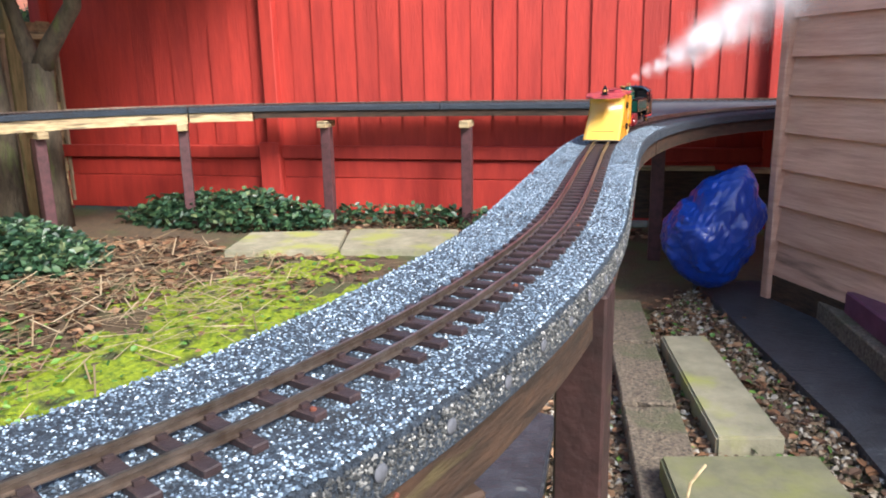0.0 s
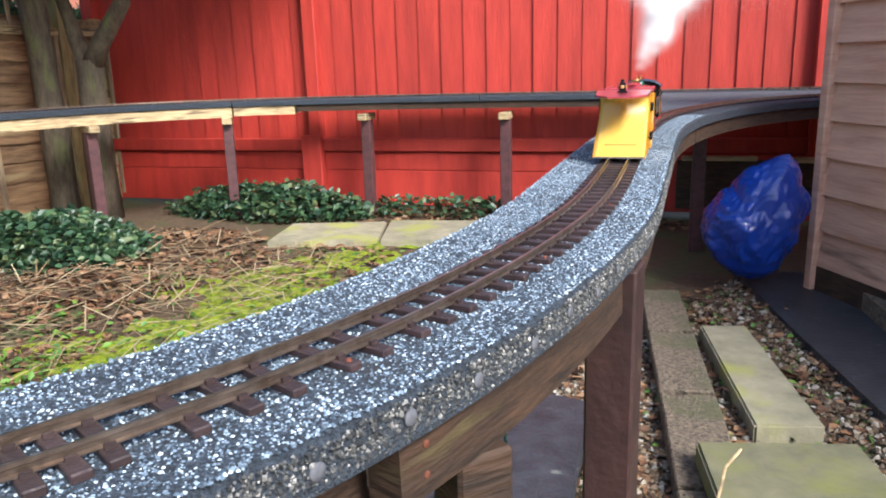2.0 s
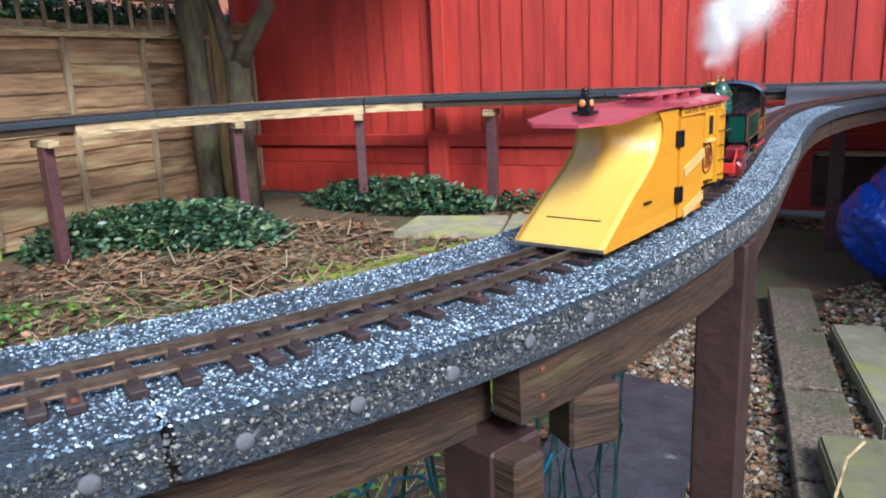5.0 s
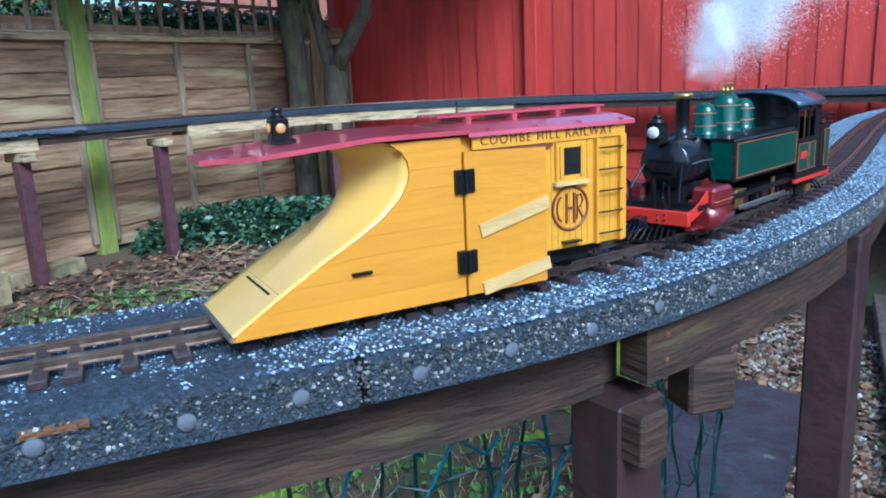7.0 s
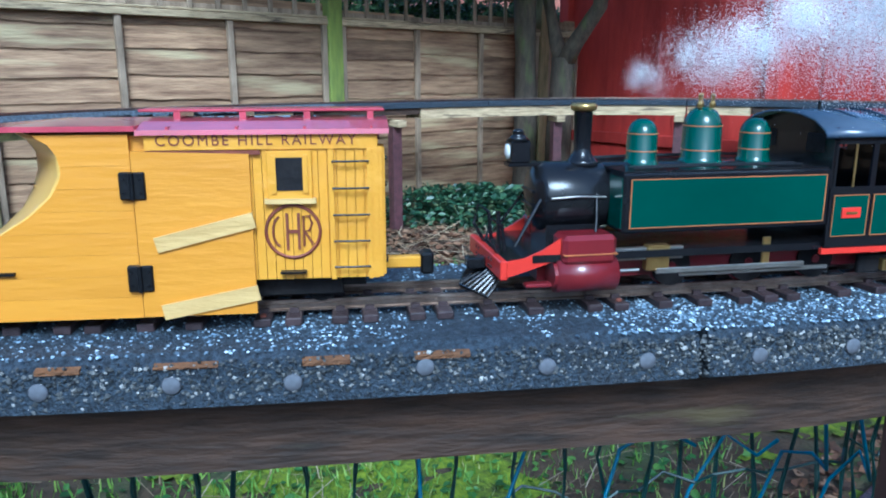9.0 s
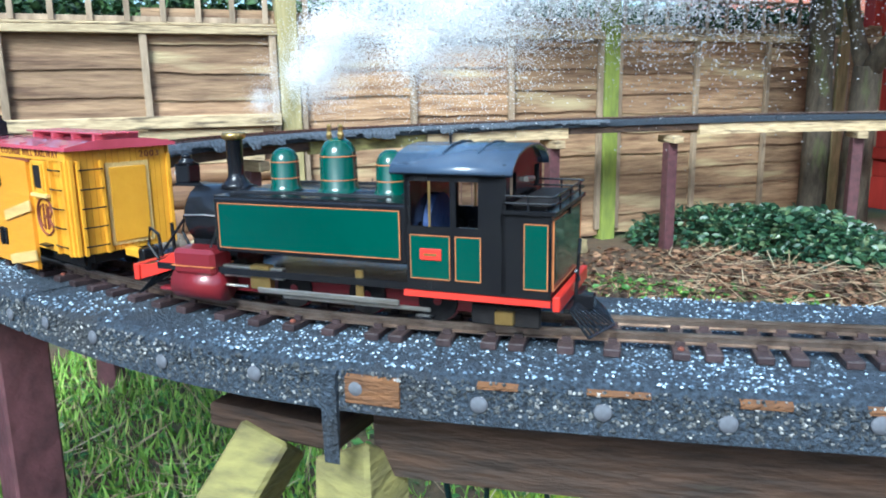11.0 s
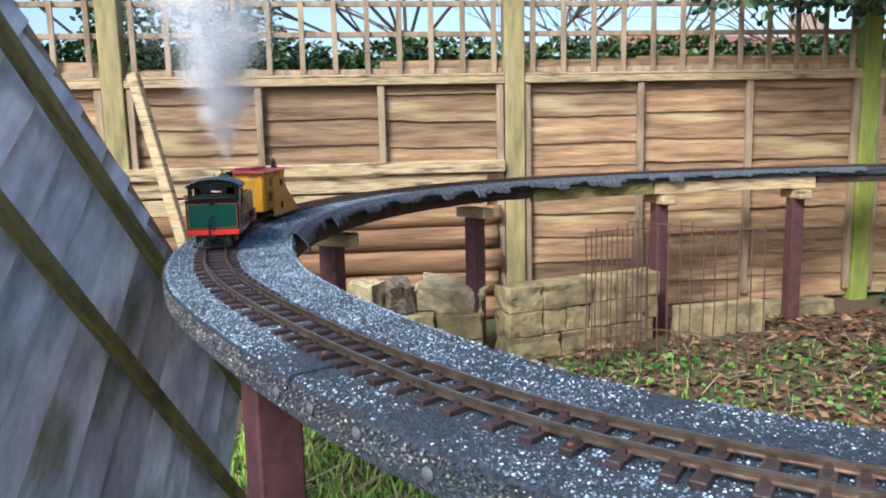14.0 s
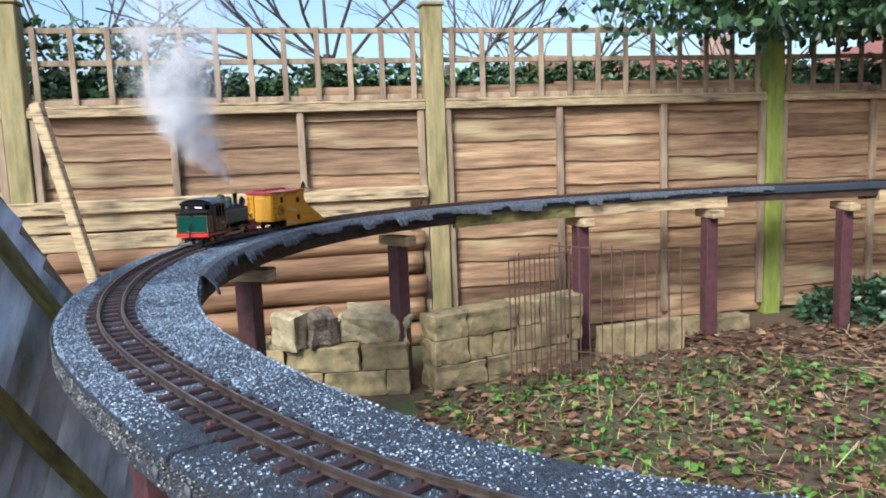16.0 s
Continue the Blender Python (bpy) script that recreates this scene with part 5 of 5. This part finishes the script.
    part("chimney", lathe([(.005, .132), (.0035, .1345), (.0035, .137), (.0045, .1375), (.001, .1395)], (-.055, 0, 0), "Z", 12), M_black, lamp, smooth=True)
    for ax, base in (("X", (-.0488, 0, .1255)), ("Y", (-.055, .0062, .1255))):
        part("lens", lathe([(.0036, 0), (.0032, .001), (.0015, .0016)], base, ax, 14), M_amber, lamp, "amber glass lens", True)
    # underframe
    part("underframe", box((-.305, -.028, .012), (-.03, .028, .022)), M_matt, root)
    for x in (-.275, -.225, -.09):
        for side in (1, -1):
            part("wheel", lathe([(.0115, 0), (.0115, .001), (.01, .0012), (.01, .005), (.003, .0055)], (x, side * .0172 - (.0055 if side < 0 else 0), .0098), "Y", 20), M_matt, root)
    for side in (1, -1):
        part("side_frame", box((-.29, side * .03 - .002, .007), (-.205, side * .03 + .002, .019), bevel=.001), M_matt, root)
    part("coupler", box((-.347, -.004, .016), (-.313, .004, .024), bevel=.001), M_yellow2, root, "yellow coupling bar")
    part("coupler_head", box((-.352, -.008, .012), (-.343, .008, .027), bevel=.0015), M_hornwood, root)
    return root


# ---- tank engine: x forward from the bunker's back at 0 ----
def lined(parent, x0, x1, z0, z1, y, side, panel=None, label=""):
    """A panel edged with a thin orange line."""
    if panel:
        p = part("panel", box((x0, min(y, y + side * .0006), z0), (x1, max(y, y + side * .0006), z1)), panel, parent, label)
    else:
        p = parent
    bm = bmesh.new()
    t = .0006
    ya, yb = min(y, y + side * .0009), max(y, y + side * .0009)
    for a, b in (((x0, z0), (x1, z0 + t)), ((x0, z1 - t), (x1, z1)), ((x0, z0), (x0 + t, z1)), ((x1 - t, z0), (x1, z1))):
        add_box(bm, (a[0], ya, a[1]), (b[0], yb, b[1]))
    part("lining", bm, M_lining, p, "thin orange lining")
    return p


def pilot(root, x, direction):
    """A fan of black bars under a beam."""
    pi = part("pilot", box((x - .002, -.03, .016), (x + .002, .03, .019)), M_black, root, "black barred cowcatcher")
    for k in range(13):
        y = -.032 + .064 * k / 12
        reach = .026 - .011 * abs(y) / .032
        part("bar", tube([(x, y * .8, .018), (x + direction * reach, y, .002)], .0009, 5), M_black, pi)
    part("foot_bar", tube([(x + direction * .015, -.032, .002), (x + direction * .026, 0, .0018), (x + direction * .015, .032, .002)], .0011, 5), M_black, pi)


def longer(x):
    return float(np.interp(x, [-.03, 0, .12, .246, .35], [-.029, .001, .098, .251, .357]))


def engine():
    root = thing("steam_engine", "green and black model narrow-gauge tank engine", "locomotive")
    W = .044
    part("footplate", box((.018, -.040, .026), (.305, .040, .031)), M_black, root)
    part("frames", box((.02, -.020, .008), (.295, .020, .028)), M_maroon, root)
    for side in (1, -1):
        y = side * W
        # tanks
        t = part("tank", box((.120, min(y, y - side * .024), .044), (.246, max(y, y - side * .024), .084), bevel=.0012), M_black, root, "long green side tank with orange lining")
        lined(t, .1235, .2425, .0475, .0805, y + side * .0002, side, M_green_paint)
        for k in range(24):
            part("rivet", lathe([(.0005, 0), (.0003, .0005)], (.246, y - side * .0015, .047 + k * .0015), "X", 5), M_black, t) if side > 0 and k % 2 == 0 else None
        # tank front
        part("tank_front", box((.2462, min(y - side * .002, y - side * .021), .047), (.2468, max(y - side * .002, y - side * .021), .081)), M_green_paint, t)
        # cab side
        c = part("cab_side", box((.040, min(y, y - side * .002), .028), (.120, max(y, y - side * .002), .071)), M_black, root)
        lined(c, .082, .1165, .036, .0655, y + side * .0002, side, M_green_paint)
        lined(c, .058, .0755, .036, .0655, y + side * .0002, side, M_green_paint)
        part("number_plate", box((.091, min(y, y + side * .0018), .049), (.106, max(y, y + side * .0018), .0565), bevel=.0003), M_beam, c, "small red number plate")
        part("plate_bar", box((.094, min(y, y + side * .0021), .0519), (.103, max(y, y + side * .0021), .0535)), M_brass, c)
        for x0, x1 in ((.1165, .120), (.0775, .0815), (.0405, .0565)):
            part("pillar", box((x0, min(y, y - side * .002), .071), (x1, max(y, y - side * .002), .108)), M_black, root)
        part("cantrail", box((.0405, min(y, y - side * .002), .1005), (.120, max(y, y - side * .002), .108)), M_black, root)
        part("window_frame", box((.0985, min(y, y + side * .0006), .071), (.1, max(y, y + side * .0006), .1005)), M_brass, root)
        # bunker side
        b = part("bunker_side", box((.001, min(y, y - side * .002), .028), (.040, max(y, y - side * .002), .082)), M_black, root)
        lined(b, .004, .0195, .034, .076, y + side * .0002, side, M_green_paint)
        part("valance", box((.0, min(y - side * .002, y + side * .0008), .0235), (.122, max(y - side * .002, y + side * .0008), .0275)), M_beam, root, "red running-board edge")
        # cylinders
        cy = part("cylinder", cyl((.247, side * .034, .016), (.288, side * .034, .016), .0125, seg=22), M_maroon, root, "maroon cylinder block", True)
        part("valve_chest", box((.249, side * .034 - .0115, .024), (.286, side * .034 + .0115, .044), bevel=.003), M_maroon, cy)
        part("cover", cyl((.288, side * .034, .016), (.2905, side * .034, .016), .0095, seg=18), M_maroon, cy)
        part("band", box((.2488, side * .034 - .0122, .031), (.2862, side * .034 + .0122, .0318)), M_lining, cy)
        # motion plates, rods and crosshead
        part("slide_bar", box((.205, side * .034 - .002, .0235), (.248, side * .034 + .002, .0255)), M_steel, root, "bright slide bar")
        part("slide_bar", box((.205, side * .034 - .002, .030), (.248, side * .034 + .002, .032)), M_steel, root)
        part("crosshead", box((.212, side * .034 - .0035, .0155), (.229, side * .034 + .0035, .0335), bevel=.0008), M_brass, root, "brass crosshead")
        part("piston_rod", cyl((.229, side * .034, .016), (.249, side * .034, .016), .0012, seg=8), M_steel, root)
        part("main_rod", box((.128, side * .0375 - .001, .0135), (.222, side * .0375 + .001, .0175), bevel=.0006), M_steel, root, "long bright connecting rod")
        part("side_rod", box((.105, side * .0345 - .001, .010), (.206, side * .0345 + .001, .013), bevel=.0006), M_steel, root)
        part("link", box((.150, side * .0365 - .001, .0165), (.156, side * .0365 + .001, .036), bevel=.0005), M_brass, root)
        for x in (.205, .155, .105):
            w = part("driving_wheel", lathe([(.0158, 0), (.0158, .001), (.0142, .0012), (.0142, .0055), (.0115, .0058), (.0115, .004), (.0035, .004), (.003, .007)], (x, side * .0172 - (.007 if side < 0 else 0), .0142), "Y", 26), M_maroon, root)
            part("tyre", lathe([(.0143, 0), (.0145, .0045)], (x, side * .0188 - (.0045 if side < 0 else 0), .0142), "Y", 26), M_matt, w)
        for x in (.272, .04):
            part("pony_wheel", lathe([(.0098, 0), (.0098, .001), (.0085, .0012), (.0085, .005), (.002, .0055)], (x, side * .0172 - (.0055 if side < 0 else 0), .0085), "Y", 20), M_steel, root)
        part("pony_frame", box((.268, side * .033 - .004, .0075), (.308, side * .033 + .004, .0105), bevel=.001), M_maroon, root)
        part("trailing_frame", box((.012, side * .03 - .002, .004), (.07, side * .03 + .002, .018), bevel=.001), M_matt, root)
        part("axle_box", box((.034, side * .0335 - .003, .006), (.047, side * .0335 + .003, .015), bevel=.0008), M_brass, root)
        part("step", box((.10, side * .042 - .003, .008), (.112, side * .042 + .003, .0095)), M_black, root)
        part("front_frame", prism([(.284, .0285), (.305, .0215), (.322, .0165), (.322, .0275), (.31, .029), (.298, .034), (.284, .0425)], side * .0385 - .001, side * .0385 + .001), M_beam, root)
        part("boiler_stay", tube([(.288, side * .016, .072), (.313, side * .026, .034)], .0011, 6), M_black, root)
        part("handrail", tube([(.25, side * .0255, .066), (.27, side * .0262, .067), (.288, side * .0255, .066)], .0007, 6), M_steel, root)
        part("pipe", tube([(.256, side * .024, .068), (.258, side * .03, .052), (.26, side * .034, .043)], .0009, 6), M_hornwood, root)
    # boiler
    part("boiler", cyl((.118, 0, .064), (.262, 0, .064), .0225, seg=30), M_black, root, smooth=True)
    sb = part("smokebox", lathe([(.0238, .246), (.0243, .247), (.0243, .289), (.0225, .2915), (.0195, .2925), (.018, .294), (.008, .2965), (.002, .297)], (0, 0, .064), "X", 32), M_black, root, "gloss black smokebox with round door", True)
    for k in range(20):
        a = 2 * math.pi * k / 20
        part("rivet", lathe([(.0006, 0), (.0004, .0006)], (.2915, .0222 * math.cos(a), .064 + .0222 * math.sin(a)), "X", 5), M_black, sb)
    part("door_strap", box((.2955, -.012, .068), (.2975, .012, .0695)), M_black, sb)
    part("door_strap", box((.2955, -.012, .058), (.2975, .012, .0595)), M_black, sb)
    part("saddle", box((.250, -.016, .03), (.288, .016, .046)), M_black, root)
    ch = part("chimney", lathe([(.0135, .0855), (.0095, .089), (.0066, .0935), (.006, .097), (.0063, .1225), (.0078, .1235), (.0085, .126), (.0078, .1275), (.0045, .1275)], (.258, 0, 0), "Z", 24), M_black, root, "tall black chimney with a brass cap", True)
    part("cap", lathe([(.0068, .1225), (.0088, .1238), (.009, .1262), (.0082, .128), (.005, .128)], (.258, 0, 0), "Z", 24), M_brass, ch, "brass chimney cap", True)
    for x, r, top in ((.219, .0108, .117), (.181, .0138, .125), (.146, .0108, .1165)):
        d = part("dome", lathe([(r * 1.35, .0835), (r * 1.15, .0855), (r * 1.0, .089), (r * .98, top - r * .95), (r * .9, top - r * .6), (r * .68, top - r * .25), (r * .35, top - r * .04), (.0005, top)], (x, 0, 0), "Z", 28), M_green_paint, root, "polished green dome with gold bands", True)
        for z in (.094, top - r * 1.0):
            part("band", lathe([(r * 1.005, z), (r * 1.015, z + .0004), (r * 1.005, z + .0008)], (x, 0, 0), "Z", 28), M_lining, d)
    for dx, dy in ((-.004, .003), (.004, .003), (0, -.004)):
        part("safety_valve", lathe([(.0018, .124), (.0022, .127), (.0014, .129), (.0014, .132), (.002, .133), (.0008, .1345)], (.181 + dx, dy, 0), "Z", 10), M_brass, root)
    part("tank_top", box((.121, -.0425, .0835), (.246, .0425, .0852)), M_black, root)
    for y in (-.036, -.028, .028, .036):
        part("tank_pipe", tube([(.135, y, .0868), (.2, y, .0872), (.238, y, .0862)], .0008, 6), M_hornwood, root)
    # front lamp
    la = part("headlamp", box((.297, -.007, .088), (.311, .007, .103), bevel=.001), M_black, root, "black box headlamp with clear lens")
    part("bracket", box((.287, -.006, .0855), (.312, .006, .088)), M_black, la)
    part("bracket_arm", box((.284, -.004, .08), (.289, .004, .0875)), M_black, la)
    part("lid", lathe([(.0085, .103), (.005, .106), (.004, .1085), (.0048, .109), (.001, .111)], (.304, 0, 0), "Z", 12), M_black, la, smooth=True)
    part("lens", lathe([(.0055, 0), (.0052, .0012), (.002, .002)], (.311, 0, .0955), "X", 18), M_lens, la, "clear glass lens", True)
    # front beam
    be = part("front_beam", box((.322, -.042, .0155), (.327, .042, .0285), bevel=.0008), M_beam, root, "red front buffer beam")
    for y in (-.02, -.014, .014, .02):
        for z in (.0275, .0325):
            part("bolt", lathe([(.0011, 0), (.0008, .0007)], (.327, y, z - .008), "X", 6), M_black, be)
    part("coupling", box((.326, -.005, .014), (.34, .005, .022), bevel=.001), M_black, root)
    part("deck", box((.286, -.036, .025), (.323, .036, .0275)), M_black, root)
    part("hose", tube([(.322, -.018, .028), (.33, -.018, .042), (.327, -.018, .056), (.319, -.018, .05), (.317, -.018, .03)], .0014, 7), M_black, root)
    part("hose", tube([(.322, .02, .028), (.331, .02, .04), (.328, .02, .053), (.32, .02, .048), (.318, .02, .03)], .0013, 7), M_black, root)
    part("lever", tube([(.318, .006, .027), (.319, .006, .055)], .0016, 7), M_black, root)
    pilot(root, .318, 1)
    # cab
    part("cab_front", box((.1185, -.044, .07), (.121, .044, .112)), M_black, root)
    for y in (-.026, .026):
        # Black panels on the cab front stand for the unlit cab behind.
        part("spectacle", box((.1208, y - .009, .094), (.1214, y + .009, .107)), M_matt, root, "cab front window drawn as a dark panel")
    part("cab_back_low", box((.036, -.044, .03), (.039, .044, .084)), M_black, root)
    bk = part("cab_back", box((.036, -.044, .108), (.0385, .044, .112)), M_black, root, "black cab back with two windows")
    for y0, y1 in ((-.044, -.036), (-.022, .022), (.036, .044)):
        part("pillar", box((.036, y0, .084), (.0385, y1, .108)), M_black, bk)
    part("sill", box((.036, -.044, .084), (.0385, .044, .09)), M_black, bk)
    part("whistle", tube([(.034, -.014, .097), (.034, .004, .0985)], .0018, 8), M_steel, root, "bright whistle on the cab back")
    part("backhead", cyl((.112, 0, .066), (.1185, 0, .066), .021, seg=22), M_blue, root)
    part("cab_floor", box((.038, -.042, .03), (.12, .042, .034)), M_black, root)
    arch = [(-.0475, .1065), (-.045, .111), (-.034, .1175), (-.018, .1212), (0, .1225), (.018, .1212), (.034, .1175), (.045, .111), (.0475, .1065)]
    bm = bmesh.new()
    low = [(y * .97, z - .002) for y, z in arch]
    rings = [[bm.verts.new((x, y, z)) for y, z in arch] + [bm.verts.new((x, y, z)) for y, z in low[::-1]] for x in (.030, .128)]
    n = len(rings[0])
    for i in range(n):
        j = (i + 1) % n
        bm.faces.new((rings[0][i], rings[0][j], rings[1][j], rings[1][i]))
    for i in range(len(arch) - 1):
        for r, flip in ((rings[0], 1), (rings[1], 0)):
            f = (r[i], r[i + 1], r[n - 2 - i], r[n - 1 - i])
            bm.faces.new(f if flip else f[::-1])
    roof = part("roof", bm, M_cabroof, root, "dark glossy arched cab roof", True)
    for x in (.062, .092):
        pts = [(x, y, z + .0006) for y, z in arch[2:-2]]
        part("rib", tube(pts, .0008, 5), M_cabroof, roof)
    part("whistle_stub", lathe([(.001, .122), (.001, .127), (.0016, .1275), (.0005, .129)], (.10, .004, 0), "Z", 8), M_black, roof)
    gable = [(y, z - .001) for y, z in arch]
    for x in (.036, .119):
        bm = bmesh.new()
        f = [bm.verts.new((x, y, z)) for y, z in gable] 
        g = [bm.verts.new((x + .002, y, z)) for y, z in gable]
        bm.faces.new(f)
        bm.faces.new(g[::-1])
        for i in range(len(f)):
            j = (i + 1) % len(f)
            bm.faces.new((f[i], g[i], g[j], f[j]))
        part("gable", bm, M_black, root)
    # bunker back and rails
    bb = part("bunker_back", box((0, -.044, .028), (.002, .044, .082), bevel=.0004), M_black, root, "green lined bunker back")
    part("panel", box((-.0006, -.0405, .0335), (0, .0405, .0775)), M_green_paint, bb)
    bm = bmesh.new()
    for a, b in (((-.041, .033), (.041, .0336)), ((-.041, .0776), (.041, .0782)), ((-.041, .033), (-.0404, .0782)), ((.0404, .033), (.041, .0782))):
        add_box(bm, (-.001, a[0], a[1]), (0, b[0], b[1]))
    part("lining", bm, M_lining, bb)
    part("bunker_top", box((-.003, -.046, .0815), (.038, .046, .084)), M_black, root)
    part("coal", box((.004, -.038, .084), (.034, .038, .088), bevel=.002), M_matt, root, "dark coal in the bunker")
    for z in (.0885, .093):
        part("coal_rail", tube([(.036, -.045, z), (.0, -.045, z), (-.002, -.043, z), (-.002, .043, z), (.0, .045, z), (.036, .045, z)], .0008, 6), M_black, root)
    for x, y in ((-.002, -.03), (-.002, 0), (-.002, .03), (.018, -.045), (.018, .045)):
        part("rail_stanchion", cyl((x, y, .083), (x, y, .094), .0008, seg=6), M_black, root)
    part("rear_beam", box((-.006, -.044, .0205), (-.001, .044, .0305), bevel=.0008), M_beam, root, "red rear buffer beam")
    part("rear_lever", tube([(-.008, .006, .022), (-.009, .004, .05), (-.008, -.004, .058)], .0013, 7), M_black, root)
    part("rear_lever", tube([(-.008, -.004, .03), (-.009, .012, .04)], .0011, 7), M_black, root)
    part("rear_coupling", box((-.02, -.005, .012), (-.006, .005, .022), bevel=.001), M_black, root)
    part("rear_lamp_bracket", box((-.003, -.003, .076), (-.0005, .003, .081)), M_black, bb)
    pilot(root, -.007, -1)
    # bodywork a little wider than the running gear, with long tanks and a short cab
    for ob in root.children_recursive:
        xs = [v.co.x for v in ob.data.vertices]
        mid = (min(xs) + max(xs)) / 2
        rigid = max(xs) - min(xs) < .02 or ob.name.startswith(("dome", "band", "driving_wheel", "tyre", "pony_wheel"))
        slide = longer(mid) - mid
        for v in ob.data.vertices:
            v.co.x = v.co.x + slide if rigid else longer(v.co.x)
            if "wheel" not in ob.name and "tyre" not in ob.name:
                v.co.y *= 1.06
    return root


PLOUGH = plough()
ENGINE = engine()


# ---- steam ----
def puff(radius, seed, count, depth, old):
    """A cloud of fine flecks gathered in billows; depth is how much of the light it stops."""
    r = np.random.default_rng(seed)
    heart = r.normal(0, .4, (11, 3))
    heart /= np.maximum(1, np.linalg.norm(heart, axis=1) / .75)[:, None]
    girth = r.uniform(.16, .36, 11)
    pick = r.integers(0, 11, count)
    c = (heart[pick] + r.normal(0, 1, (count, 3)) * girth[pick][:, None]) * radius
    n = np.array((.45, -.3, .75)) + r.normal(0, .45, (count, 3))
    n /= np.linalg.norm(n, axis=1)[:, None]
    u = np.cross(n, r.normal(0, 1, (count, 3)))
    u /= np.linalg.norm(u, axis=1)[:, None]
    w = np.cross(n, u)
    size = (math.sqrt(depth * radius**2 / count) * (3.0 if old else 2.1) * r.uniform(.7, 1.3, count))[:, None]
    verts = np.stack([c + u * size, c - u * size * .5 + w * size * .87, c - u * size * .5 - w * size * .87], axis=1).reshape(-1, 3)
    me = raw("steam_puff", verts.tolist(), np.arange(count * 3).reshape(-1, 3).tolist(), M_vapour if old else M_steam)
    return tagged(new("steam_puff", me), "billowing white steam from the engine chimney", "steam", "puffs of the steam plume")


# age in seconds, radius, thickness, number of flecks
AGES = [(.09, .016, .3, 8000), (.16, .024, .5, 16000), (.24, .034, .75, 28000), (.33, .046, .95, 44000), (.43, .060, 1.1, 62000), (.55, .074, 1.15, 78000), (.70, .09, 1.05, 95000),
        (.88, .105, .85, 90000), (1.08, .125, .5, 95000), (1.32, .145, .28, 90000), (1.6, .165, .15, 80000), (1.95, .18, .08, 60000)]
PUFFS = [(row[0], puff(row[1], i + 5, row[3], row[2], row[0] > .8)) for i, row in enumerate(AGES)]
# the wind over the chimney, metres a second
WIND_T = [-2, 0, .6, 1.2, 1.8, 2.4, 3.2, 4, 6, 6.6, 7.2, 8.5, 10, 11, 13, 16]
WIND_X = [.42, .38, .25, .03, .12, .22, .15, .03, 0, .05, .12, .2, .05, 0, 0, 0]
RISE = [.25, .24, .26, .32, .28, .28, .28, .28, .22, .2, .17, .15, .18, .22, .34, .34]
WIND_Y = [.1, .1, .08, .05, .05, .05, .05, .05, .05, .08, .15, .22, .1, .05, 0, 0]

# ---- what moves ----
# distance of the blade's lip along the line
RUN = [(-2.5, 1.53), (0, 2.31), (.5, 2.47), (1, 2.625), (1.5, 2.785), (2.5, 3.10), (3.5, 3.40), (5, 3.80), (6.5, 4.15), (7, 4.245), (7.5, 4.342), (8, 4.449), (8.5, 4.56), (9.5, 4.815), (11, 5.246), (12, 5.645), (12.5, 5.87), (13, 6.095), (13.5, 6.285), (14, 6.475), (14.5, 6.66), (15, 6.845), (15.5, 7.02), (16, 7.20), (17, 7.55)]


START = nearest_s(.118, 1.67) - 2.76


def lip(t):
    return START + float(np.interp(t, [a for a, _ in RUN], [b for _, b in RUN]))


def on_line(s_front, s_back, x_front, x_back):
    """The pose of a vehicle whose wheels at x_front and x_back stand on the rails."""
    f, b = along(s_front)[0], along(s_back)[0]
    d = (f - b).normalized()
    mid = (f + b) / 2
    o = mid - d * (x_front + x_back) / 2
    return Matrix.Translation((o.x, o.y, RAIL)) @ Matrix.Rotation(math.atan2(d.y, d.x), 4, "Z")


def engine_pose(t):
    n = lip(t)
    return on_line(n - .447, n - .677, .275, .045)


def motions():
    times = [round(.25 * i, 2) for i in range(65)]
    walk(PLOUGH, [(t, on_line(lip(t) - .08, lip(t) - .27, -.08, -.27)) for t in times])
    walk(ENGINE, [(t, engine_pose(t)) for t in times])
    for age, ob in PUFFS:
        rows = []
        for t in times:
            p = engine_pose(t - age) @ Vector((.264, 0, .128))
            sway = .04 * age
            wx, wy = np.interp(t - age, WIND_T, WIND_X), np.interp(t - age, WIND_T, WIND_Y)
            p += Vector((wx * age + sway * math.sin(t * 2.3 + age * 5), wy * age + sway * math.cos(t * 1.7 + age * 3), .006 + np.interp(t - age, WIND_T, RISE) * age))
            rows.append((t, Matrix.Translation(p) @ pose(0, 0, 0, 0, 0, 25 * math.sin(.7 * t + 4 * age))))
        walk(ob, rows)


motions()
